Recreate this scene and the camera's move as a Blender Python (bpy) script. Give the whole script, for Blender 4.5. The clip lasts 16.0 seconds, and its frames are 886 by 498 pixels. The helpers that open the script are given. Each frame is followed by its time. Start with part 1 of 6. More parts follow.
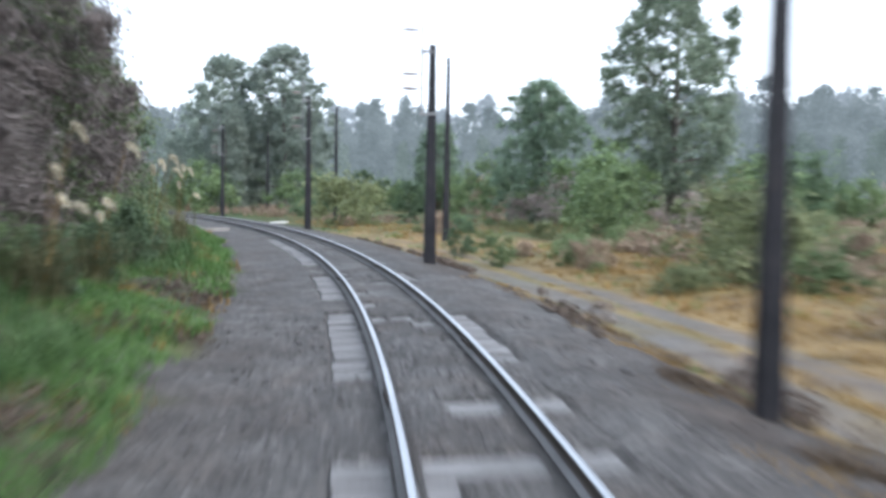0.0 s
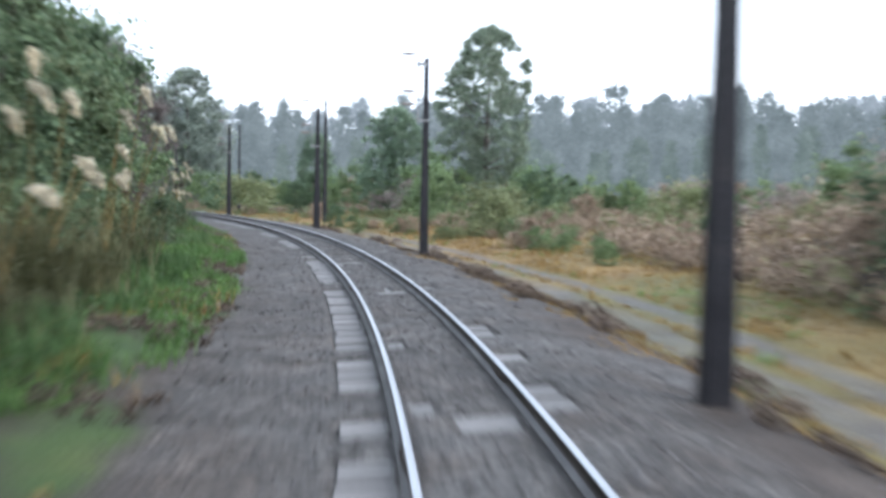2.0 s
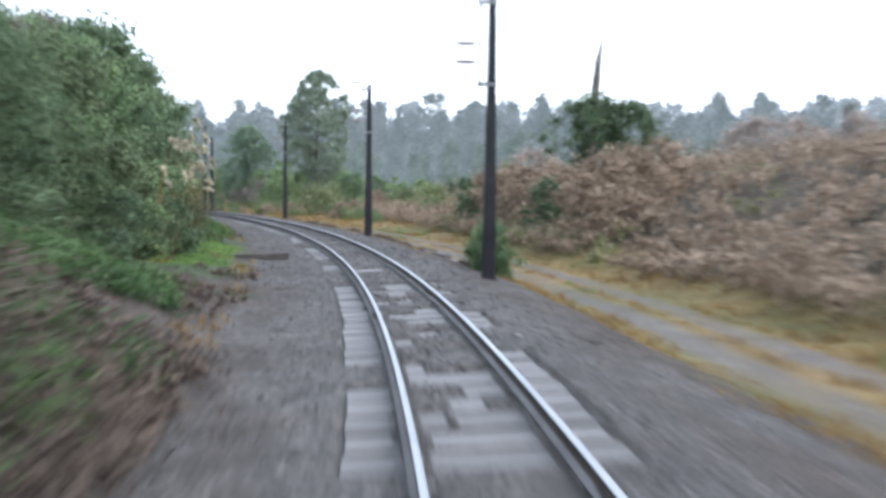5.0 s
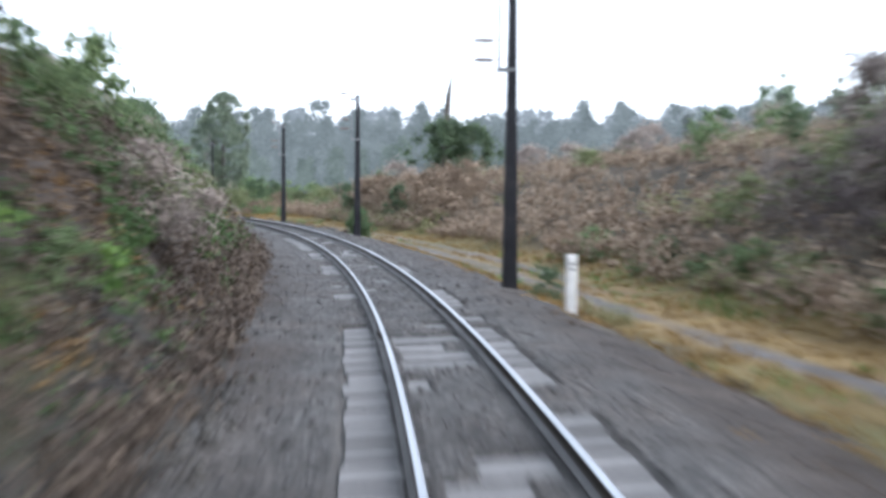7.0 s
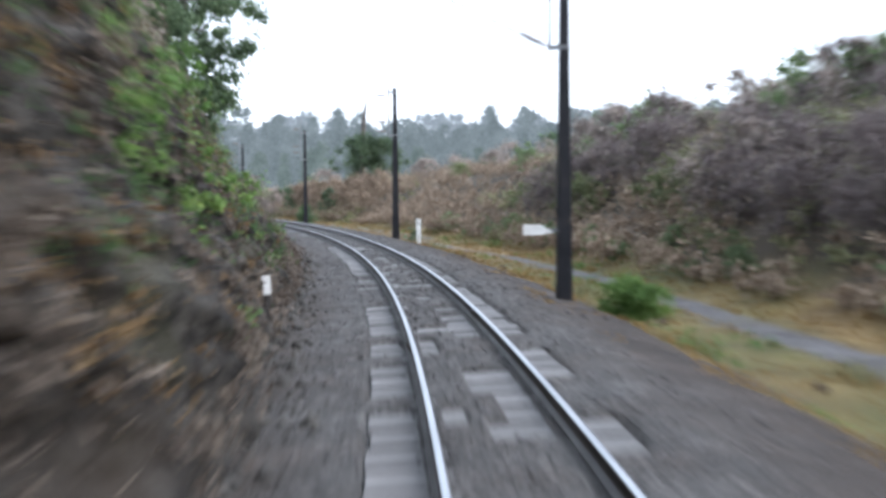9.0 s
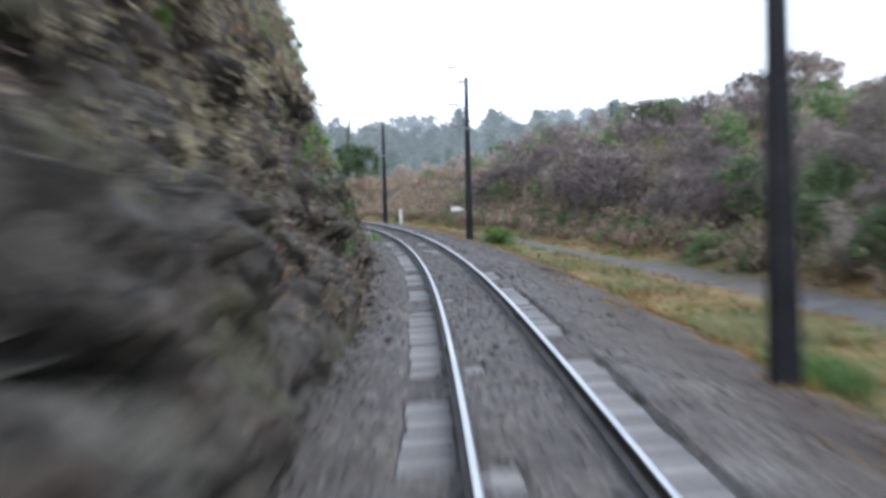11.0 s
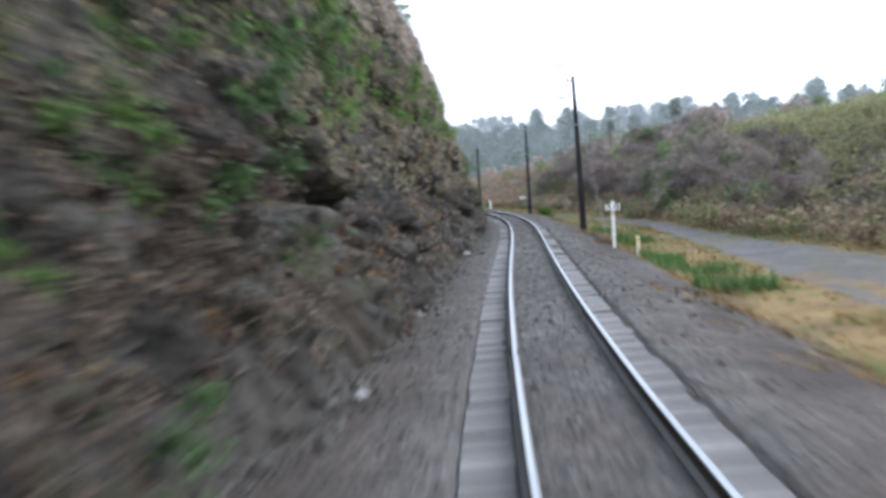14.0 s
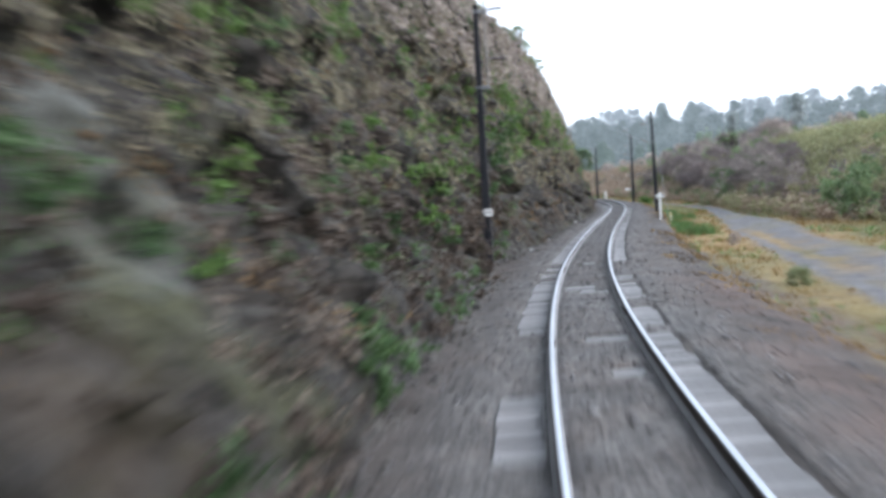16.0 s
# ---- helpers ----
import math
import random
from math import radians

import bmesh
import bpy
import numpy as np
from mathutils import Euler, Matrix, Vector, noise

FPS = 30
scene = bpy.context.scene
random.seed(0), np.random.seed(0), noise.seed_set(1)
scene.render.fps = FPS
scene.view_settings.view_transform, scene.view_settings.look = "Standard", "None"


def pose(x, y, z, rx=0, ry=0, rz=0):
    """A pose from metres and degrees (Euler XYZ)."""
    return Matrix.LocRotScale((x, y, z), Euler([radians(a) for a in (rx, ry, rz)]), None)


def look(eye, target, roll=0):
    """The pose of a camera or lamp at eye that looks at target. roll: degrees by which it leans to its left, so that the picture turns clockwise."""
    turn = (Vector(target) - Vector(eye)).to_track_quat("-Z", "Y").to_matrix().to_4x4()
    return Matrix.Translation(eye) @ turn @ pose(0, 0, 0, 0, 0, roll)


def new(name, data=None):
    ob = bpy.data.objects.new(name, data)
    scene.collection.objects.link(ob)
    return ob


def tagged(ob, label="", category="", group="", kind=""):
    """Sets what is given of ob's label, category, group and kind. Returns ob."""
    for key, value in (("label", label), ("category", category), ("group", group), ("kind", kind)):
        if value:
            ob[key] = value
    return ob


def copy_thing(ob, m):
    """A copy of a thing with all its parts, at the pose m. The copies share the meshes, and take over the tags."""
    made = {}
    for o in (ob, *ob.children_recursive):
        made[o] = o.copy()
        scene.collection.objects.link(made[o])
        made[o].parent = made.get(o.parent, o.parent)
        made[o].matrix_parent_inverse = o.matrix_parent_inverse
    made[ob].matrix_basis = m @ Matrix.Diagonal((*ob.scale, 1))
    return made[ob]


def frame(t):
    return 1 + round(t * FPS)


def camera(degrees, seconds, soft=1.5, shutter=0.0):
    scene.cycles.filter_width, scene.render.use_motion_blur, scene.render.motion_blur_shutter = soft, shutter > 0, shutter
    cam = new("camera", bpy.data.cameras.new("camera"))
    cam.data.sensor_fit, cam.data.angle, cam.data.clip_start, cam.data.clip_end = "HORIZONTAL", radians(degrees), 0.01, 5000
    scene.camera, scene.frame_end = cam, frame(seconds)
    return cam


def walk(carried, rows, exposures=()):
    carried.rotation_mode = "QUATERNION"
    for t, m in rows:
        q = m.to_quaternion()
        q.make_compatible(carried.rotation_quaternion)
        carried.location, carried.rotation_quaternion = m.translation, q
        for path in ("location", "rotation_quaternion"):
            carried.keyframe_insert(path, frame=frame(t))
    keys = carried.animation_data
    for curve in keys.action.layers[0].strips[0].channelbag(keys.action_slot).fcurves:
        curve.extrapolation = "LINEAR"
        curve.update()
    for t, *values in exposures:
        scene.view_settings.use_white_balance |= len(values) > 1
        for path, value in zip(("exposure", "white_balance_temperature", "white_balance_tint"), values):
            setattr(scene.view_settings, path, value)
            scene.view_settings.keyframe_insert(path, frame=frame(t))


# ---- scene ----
cam = camera(45.72, 16.0, soft=3.35, shutter=1.05)
ROWS = [
    (0.0, -0.82, 0.0, 1.788, 86.748, -0.956, -2.847),
    (0.5, -0.913, -5.985, 1.79, 86.713, -0.851, -4.532),
    (1.0, -1.186, -11.862, 1.792, 86.761, -0.864, -6.224),
    (1.5, -1.63, -17.627, 1.794, 86.728, -0.973, -7.946),
    (2.0, -2.237, -23.273, 1.796, 86.762, -1.017, -9.588),
    (2.5, -3.004, -28.846, 1.798, 86.833, -0.996, -11.162),
    (3.0, -3.929, -34.386, 1.8, 86.876, -1.451, -12.715),
    (3.5, -5.004, -39.891, 1.802, 86.85, -0.95, -14.265),
    (4.0, -6.221, -45.359, 1.803, 86.781, -0.869, -15.715),
    (4.5, -7.591, -50.834, 1.804, 86.74, -0.804, -17.195),
    (5.0, -9.126, -56.361, 1.805, 86.73, -0.757, -18.718),
    (5.5, -10.828, -61.936, 1.806, 86.744, -0.712, -20.254),
    (6.0, -12.703, -67.552, 1.807, 86.779, -0.657, -21.819),
    (6.5, -14.752, -73.18, 1.808, 86.83, -0.576, -23.377),
    (7.0, -16.974, -78.789, 1.809, 86.897, -0.471, -24.918),
    (7.5, -19.369, -84.377, 1.81, 86.929, -0.376, -26.293),
    (8.0, -21.927, -89.943, 1.811, 86.945, -0.089, -27.54),
    (8.5, -24.632, -95.483, 1.812, 86.974, -0.024, -28.534),
    (9.0, -27.467, -100.995, 1.835, 86.918, 0.377, -29.443),
    (9.5, -30.415, -106.485, 1.86, 86.92, 0.795, -30.141),
    (10.0, -33.459, -111.959, 1.885, 86.895, 1.097, -30.625),
    (10.5, -36.58, -117.424, 1.91, 86.845, 1.283, -30.878),
    (11.0, -39.755, -122.886, 1.935, 86.789, 1.436, -30.884),
    (11.5, -42.961, -128.359, 1.96, 86.749, 1.639, -30.655),
    (12.0, -46.177, -133.855, 1.985, 86.743, 1.975, -30.218),
    (12.5, -49.382, -139.386, 2.01, 86.771, 2.446, -29.619),
    (13.0, -52.559, -144.961, 2.035, 86.794, 2.753, -28.758),
    (13.5, -55.691, -150.59, 2.086, 86.749, 3.074, -27.688),
    (14.0, -58.759, -156.284, 2.166, 86.733, 3.528, -26.408),
    (14.5, -61.741, -162.061, 2.246, 86.685, 3.537, -24.933),
    (15.0, -64.616, -167.94, 2.327, 86.672, 3.562, -23.268),
    (15.5, -67.362, -173.927, 2.408, 86.649, 3.493, -21.387),
    (16.0, -69.96, -180.025, 2.49, 86.603, 3.354, -19.462),
]
walk(cam, [(t, pose(x, y, z, rx, ry, rz)) for t, x, y, z, rx, ry, rz in ROWS], exposures=((0.0, 1.16, 5930, 13), (2.5, 1.15, 5940, 13), (4.2, 1.2, 5950, 14), (6.5, 1.12, 5950, 14), (9.5, 1.12, 5950, 14), (13.5, 1.16, 5940, 13), (14.5, 1.14, 5940, 13), (15.4, 1.28, 5930, 13), (16.0, 1.28, 5930, 13)))

# the line of the track: curvature (1/100 m), rail level and cant at steps along it
KAPPA_AT, KAPPA = np.arange(-340, 201, 20.0), [-1.078, -0.993, -0.907, -0.821, -0.734, -0.646, -0.556, -0.464, -0.37, -0.187, -0.038, 0.169, 0.336, 0.472, 0.433, 0.474, 0.531, 0.508, 0.56, 0.609, 0.659, 0.708, 0.757, 0.807, 0.856, 0.905, 0.955, 1.004]
LEVEL_AT = np.arange(-340, 201, 60.0)
LEVEL, CANT = [2.454, 1.732, 1.004, 0.261, 0.024, 0.014, -0.007, -0.077, -0.145, -0.212], [0.041, 0.042, 0.042, 0.033, 0.045, 0.054, 0.044, 0.041, 0.041, 0.041]

# ---- world and light: an overcast, misty morning ----
world = bpy.data.worlds.new("overcast_sky")
scene.world = world
world.use_nodes = True
wn, wl = world.node_tree.nodes, world.node_tree.links
wn.clear()
sky = wn.new("ShaderNodeTexSky")
sky.sky_type = 'NISHITA'
sky.sun_disc = False
sky.sun_elevation, sky.sun_rotation = radians(42), radians(128)
sky.air_density, sky.dust_density = 1.0, 4.0
b_sky = wn.new("ShaderNodeBackground")
b_sky.inputs["Strength"].default_value = 0.05
wl.new(sky.outputs[0], b_sky.inputs["Color"])
b_cloud = wn.new("ShaderNodeBackground")
cl_tex = wn.new("ShaderNodeTexNoise")
cl_tex.inputs["Scale"].default_value = 1.3
cl_ramp = wn.new("ShaderNodeValToRGB")
cl_ramp.color_ramp.elements[0].position, cl_ramp.color_ramp.elements[0].color = 0.3, (0.83, 0.92, 0.99, 1)
cl_ramp.color_ramp.elements[1].position, cl_ramp.color_ramp.elements[1].color = 0.7, (0.89, 0.96, 1.0, 1)
wl.new(cl_tex.outputs[0], cl_ramp.inputs[0])
wl.new(cl_ramp.outputs[0], b_cloud.inputs["Color"])
b_cloud.inputs["Strength"].default_value = 0.86
w_add = wn.new("ShaderNodeAddShader")
w_out = wn.new("ShaderNodeOutputWorld")
wl.new(b_sky.outputs[0], w_add.inputs[0])
wl.new(b_cloud.outputs[0], w_add.inputs[1])
wl.new(w_add.outputs[0], w_out.inputs[0])

sun_data = bpy.data.lights.new("sun", 'SUN')
sun_data.energy, sun_data.angle, sun_data.color = 1.05, radians(30), (1.0, 0.985, 0.96)
sun = new("sun", sun_data)
sun.matrix_world = look((45, -35, 51), (0, 0, 0))

# ---- the line of the track ----
STEP = 0.5
SA = np.arange(-345, 205, STEP)
_k = np.interp(SA, KAPPA_AT, KAPPA) / 100.0
HEAD = np.concatenate([[0], np.cumsum((_k[1:] + _k[:-1]) / 2 * STEP)])
_i0 = int(np.argmin(abs(SA)))
HEAD -= HEAD[_i0]
_dx, _dy = -np.sin(HEAD), np.cos(HEAD)
LX = np.concatenate([[0], np.cumsum((_dx[1:] + _dx[:-1]) / 2 * STEP)])
LY = np.concatenate([[0], np.cumsum((_dy[1:] + _dy[:-1]) / 2 * STEP)])
LX -= LX[_i0]
LY -= LY[_i0]
GAUGE = 1.137  # between the rail heads' middles


def heading(s):
    return np.interp(s, SA, HEAD)


def along(s, d):
    """World x, y at s metres along the track and d metres to its right."""
    h = np.interp(s, SA, HEAD)
    return np.interp(s, SA, LX) + np.cos(h) * d, np.interp(s, SA, LY) + np.sin(h) * d


def smooth(a, b, x):
    t = np.clip((x - a) / (b - a), 0, 1)
    return t * t * (3 - 2 * t)


_rng = np.random.RandomState(7)
_grid = _rng.rand(256, 256)


def vnoise(x, y):
    x, y = np.asarray(x, float), np.asarray(y, float)
    xi, yi = np.floor(x).astype(int), np.floor(y).astype(int)
    fx, fy = x - xi, y - yi
    fx, fy = fx * fx * (3 - 2 * fx), fy * fy * (3 - 2 * fy)
    a, b = _grid[xi % 256, yi % 256], _grid[(xi + 1) % 256, yi % 256]
    c, e = _grid[xi % 256, (yi + 1) % 256], _grid[(xi + 1) % 256, (yi + 1) % 256]
    return (a * (1 - fx) + b * fx) * (1 - fy) + (c * (1 - fx) + e * fx) * fy - 0.5


def fbm(x, y, n=4):
    out, a = 0, 1.0
    for k in range(n):
        out = out + a * vnoise(np.asarray(x) * 2 ** k + 17.3 * k, np.asarray(y) * 2 ** k + 9.1 * k)
        a *= 0.5
    return out


def level(s):
    return np.interp(s, LEVEL_AT, LEVEL)


def bank_foot(s):
    return np.interp(s, [-260, -185, -155, -146, -138, -128, -115, -100, -75, -55, -20, 0, 30], [17, 17, 14, 11.0, 9.8, 8.6, 8.0, 7.9, 7.2, 7.3, 7.6, 9, 12])


def bank_height(s):
    return np.interp(s, [-260, -140, -100, -60, -25, 0, 15, 40], [5.4, 3.8, 4.7, 3.8, 3.0, 2.0, 0.6, 0.2])


def cliff_foot(s):
    return np.interp(s, [-230, -187, -180, -176, -172, -169, -167.7, -165.6, -163.5, -160, -154, -148, -135, -127, -122, -115, -103, -97.5, -93, -88, -80, -72, -62],
                     [2.4, 2.4, 2.3, 2.42, 2.5, 2.62, 3.05, 3.3, 2.9, 2.5, 2.4, 2.2, 2.15, 2.0, 1.95, 1.95, 2.05, 2.1, 2.4, 2.5, 2.45, 2.45, 2.6])


def cliff_lean(s):
    """How much further back the face stands above its jutting foot."""
    return np.interp(s, [-230, -185, -176, -160, -150, -135, -125, -110], [0.8, 0.8, 0.8, 0.9, 0.7, 0.4, 0.15, 0.0])


def cliff_scale(s):
    return np.interp(s, [-230, -160, -120, -102, -92, -82, -72, -62], [1.0, 1.0, 1.0, 0.95, 0.85, 0.62, 0.38, 0.25])


def terrain(s, d):
    """Height of the ground, without the loose ballast."""
    s, d = np.asarray(s, float), np.asarray(d, float)
    z = np.where(abs(d) < 1.5, -0.16, -0.16 - 0.05 * smooth(1.4, 2.6, abs(d)))
    z = z + np.interp(s, LEVEL_AT, CANT) / GAUGE * np.clip(d, -1.4, 1.4) * (1 - smooth(1.4, 3.0, abs(d)))
    # to the right: ditch, cart track, bank
    r = -0.32 * smooth(2.5, 3.9, d) + 0.12 * smooth(6.3, 8, d)
    u = d - bank_foot(s)
    hb = bank_height(s)
    r = r + hb * smooth(-0.8, 7.5, u) + np.clip(u - 6, 0, 14) * 0.14 * smooth(0.2, 2.0, hb)
    r = r * (1 - 0.75 * smooth(34, 60, d)) + 0.25 * fbm(s / 6, d / 6, 3) * smooth(6.5, 11, d) + 0.05 * fbm(s / 1.2, d / 1.2, 3) * smooth(2.4, 3.2, d)
    # to the left: verge, bank, ground behind the cliff
    e = -d
    l = 0.25 * smooth(2.8, 4.2, e) + 0.7 * smooth(4, 9, e) + 1.5 * smooth(8, 30, e)
    k = np.interp(s, [-230, -95, -85, -75, -66, -55, -46, -38], [4.5, 4.5, 3.2, 2.6, 2.1, 1.4, 0.7, 0.0])
    h = np.interp(s, [-230, -110, -100, -85, -70, -55, -42, -36], [13, 12, 10.5, 7.5, 5.8, 4.2, 2.0, 0])
    back = np.interp(s, [-230, -112, -98, -80, -66, -60], [3.8, 3.4, 1.6, 1.6, 0.6, 0.0])
    rise = np.clip((e - np.interp(s, [-60, -45], [2.5, 2.75]) - back) * k, 0, None)
    rise = h * (1 - np.exp(-rise / np.maximum(h, 0.1)))
    l = l * (1 - smooth(-38, -50, s)) + rise + np.clip(e - 6, 0, 20) * 0.15 * smooth(-40, -60, s)
    l = l + 0.2 * fbm(s / 4 + 40, d / 4, 3) * smooth(3.2, 6, e) + 0.06 * fbm(s / 0.9, d / 0.9, 3) * smooth(2.3, 3, e)
    return level(s) + z + np.where(d > 0, r, l)


# where the sleepers lie bare along the track: from, to, from, to
BARE_LEFT = [-193, -189.5, -188, -185.3, -181, -171.5, -171.1, -170.1, -169.2, -167.9, -166.6, -125.3, -123.5, -121, -119.8, -113, -111.5, -109.4, -108, -104.6, -103.3, -96.2, -95.5, -93.5, -93.1, -92, -91.4, -87.3, -83.9, -83.4, -82.8, -81.6, -79.9, -66.7, -66.3, -65.8, -61.6, -60.3, -59.5, -58.6,
             -56, -52.5, -50.5, -47, -45.4, -36.1, -34.1, -33.8, -32.3, -30.2, -28.1, -22.1, -21.4, -20.7, -18.9, -15.8, -15.1, -14.5, -12.9, -11.2, -10.6, -2.8, -1.7, 5.4, 6.5, 7.5, 8.7, 9.2, 10.9, 17, 19, 24, 27, 41]
BARE_MID = [-185.1, -184.2, -182.4, -181.7, -178.9, -178.3, -175.6, -174, -168, -166.8, -137.9, -136.7, -134.1, -133.6, -128.3, -127.7, -117, -116, -103.9, -103.2, -98.2, -95.8, -95.5, -93.4, -91.8, -87.4, -86.8, -86.1, -84, -83.2, -82.7, -82.1, -80.9, -79, -78.4, -73.9, -69.8, -67.1, -66.2, -65.7, -64, -63.4, -58.6, -57.8,
            -55, -53, -50, -46.5, -44, -35.1, -33.1, -31.9, -30.2, -29.8, -28.1, -25.1, -21.5, -20.7, -20, -19.3, -15.1, -14.4, -12.5, -12, -10.4, -9.8, -6.3, -5.9, -3.9, -2.8, -2.3, -1.5, 0.2, 0.5, 2.7, 3.1, 3.8, 4.2, 6.8, 7.9, 8.7, 9.3, 10.9, 11.4, 15, 16, 21, 23]
BARE_RIGHT = [-193, -181.3, -181, -178.5, -177.1, -173.4, -173.1, -171.5, -167, -138.7, -137.7, -134.8, -133.4, -128.8, -126, -119, -117, -110, -108.2, -105.6, -98.3, -96.9, -95.1, -93.2, -91.6, -90.7, -90.4, -84.6, -83.6, -81.1, -80.5, -72.4, -71.1, -66.4, -66, -65.4, -64.1, -60.3,
              -57, -54, -50, -45, -43, -41, -38.3, -37.7, -36.3, -35.9, -34.1, -33.2, -31.9, -31.3, -30.2, -29.4, -26.6, -26.2, -25.4, -24.9, -22.9, -21.6, -19.7, -19.3, -17.6, -16.9, -14.6, -13.4, -12, -11.2, -10.1, -8.9, -3.3, -2.6, 3, 3.5, 7, 7.5, 9, 9.5, 11.4, 16, 22, 24]
SLEEPER_0, PITCH = -193.5, 0.65


def bare(s, d):
    """1 where no ballast lies over the sleepers, sleeper by sleeper."""
    i = np.round((s - SLEEPER_0) / PITCH).astype(int)
    c = SLEEPER_0 + PITCH * i

    def within(runs):
        return np.searchsorted(np.asarray(runs) + 1e-6, c) % 2 == 1

    pick = _grid[i % 256, 77]
    start = np.where(pick < 0.3, -0.42, np.where(pick < 0.6, -0.12, 0.06)) + 0.05 * _grid[i % 256, 31]
    stop = np.where(_grid[i % 256, 12] < 0.8, 0.43, 0.2)
    left = within(BARE_LEFT) & (d > -1.13) & (d < -0.69)
    right = within(BARE_RIGHT) & (d < 1.06) & (d > 0.7)
    mid = within(BARE_MID) & (_grid[i % 256, 200] < 0.75) & (d > start) & (d < stop)
    inner = (_grid[i % 256, 55] < 0.16) & (d > -0.44) & (d < -0.22) & (s > -140)
    return (left | right | mid | inner).astype(float)


def heap_at(s, d):
    """How far the loose ballast stands over or under its mean level round the sleepers."""
    s, d = np.asarray(s, float), np.asarray(d, float)
    a = abs(d)
    heap = fbm(s / 0.9, d / 0.55, 3) * 0.012 + fbm(s / 0.42 + 31, d / 0.3, 2) * 0.014
    heap = heap + np.interp(a, [0, 0.3, 0.44, 0.5, 0.66, 0.72, 1.0, 1.3], [0.022, 0.018, 0.01, 0.0, 0.0, 0.012, 0.012, 0.02])
    heap = np.where(bare(s, d) > 0.5, -0.055 + 0.4 * heap, heap)
    return heap * (1 - smooth(1.5, 2.6, a))


def ground_at(s, d):
    return float(terrain(s, d))


def spot(s, d, turn=0.0, up=0.0):
    """The pose of a thing that stands at s, d; turn 0 faces along the track."""
    x, y = along(s, d)
    return pose(float(x), float(y), ground_at(s, d) + up, 0, 0, math.degrees(float(heading(s))) + turn)


# ---- mesh helpers ----
def raw_mesh(name, verts, faces, mats, smooth_it=False, index=None):
    """One mesh from arrays: faces an (n, k) array, or a list of such arrays."""
    me = bpy.data.meshes.new(name)
    verts = np.asarray(verts, np.float32).reshape(-1, 3)
    groups = faces if isinstance(faces, list) else [faces]
    groups = [np.asarray(g, np.int32) for g in groups if len(g)]
    loops = np.concatenate([g.ravel() for g in groups])
    sizes = np.concatenate([np.full(len(g), g.shape[1], np.int32) for g in groups])
    me.vertices.add(len(verts))
    me.vertices.foreach_set("co", verts.ravel())
    me.loops.add(len(loops))
    me.loops.foreach_set("vertex_index", loops)
    me.polygons.add(len(sizes))
    me.polygons.foreach_set("loop_start", np.concatenate([[0], np.cumsum(sizes)[:-1]]).astype(np.int32))
    me.polygons.foreach_set("loop_total", sizes)
    if smooth_it is not False:
        me.polygons.foreach_set("use_smooth", np.ones(len(sizes), bool) if smooth_it is True else np.asarray(smooth_it, bool))
    if index is not None:
        me.polygons.foreach_set("material_index", np.asarray(index, np.int32))
    me.update(calc_edges=True)
    me.validate()
    for m in (mats if isinstance(mats, (list, tuple)) else [mats]):
        me.materials.append(m)
    return me


def mask(me, name, values):
    a = me.attributes.new(name, 'FLOAT', 'POINT')
    a.data.foreach_set("value", np.asarray(values, np.float32).ravel())


def hang(ob, parent):
    ob.parent = parent
    return ob


def part(name, bm, material, parent, label="", smooth_it=False):
    me = bpy.data.meshes.new(name)
    bm.normal_update()
    bm.to_mesh(me)
    bm.free()
    if smooth_it:
        me.polygons.foreach_set("use_smooth", np.ones(len(me.polygons), bool))
    me.materials.append(material)
    ob = new(name, me)
    if parent is not None:
        ob.parent = parent
    return tagged(ob, label)


def mesh_part(name, me, parent, label=""):
    ob = new(name, me)
    ob.parent = parent
    return tagged(ob, label)


def thing(name, m, label, category, group=""):
    ob = new(name)
    ob.matrix_basis = m
    return tagged(ob, label, category, group)


def box(bm, x0, x1, y0, y1, z0, z1, bevel=0.0, taper=1.0):
    vs = []
    cx, cy = (x0 + x1) / 2, (y0 + y1) / 2
    for z, k in ((z0, 1.0), (z1, taper)):
        for x, y in ((x0, y0), (x1, y0), (x1, y1), (x0, y1)):
            vs.append(bm.verts.new((cx + (x - cx) * k, cy + (y - cy) * k, z)))
    fs = [bm.faces.new([vs[i] for i in f]) for f in ((3, 2, 1, 0), (4, 5, 6, 7), (0, 1, 5, 4), (1, 2, 6, 5), (2, 3, 7, 6), (3, 0, 4, 7))]
    if bevel:
        es = list({e for f in fs for e in f.edges})
        bmesh.ops.bevel(bm, geom=es, offset=bevel, segments=2, profile=0.6, affect='EDGES')


def rod(bm, a, b, r0, r1=None, n=8):
    """A round bar from a to b."""
    a, b = Vector(a), Vector(b)
    r1 = r0 if r1 is None else r1
    q = (b - a).to_track_quat('Z', 'Y').to_matrix()
    rings = []
    for p, r in ((a, r0), (b, r1)):
        rings.append([bm.verts.new(p + q @ Vector((r * math.cos(k * math.tau / n), r * math.sin(k * math.tau / n), 0))) for k in range(n)])
    for k in range(n):
        bm.faces.new((rings[0][k], rings[0][(k + 1) % n], rings[1][(k + 1) % n], rings[1][k]))
    bm.faces.new(rings[0][::-1])
    bm.faces.new(rings[1])


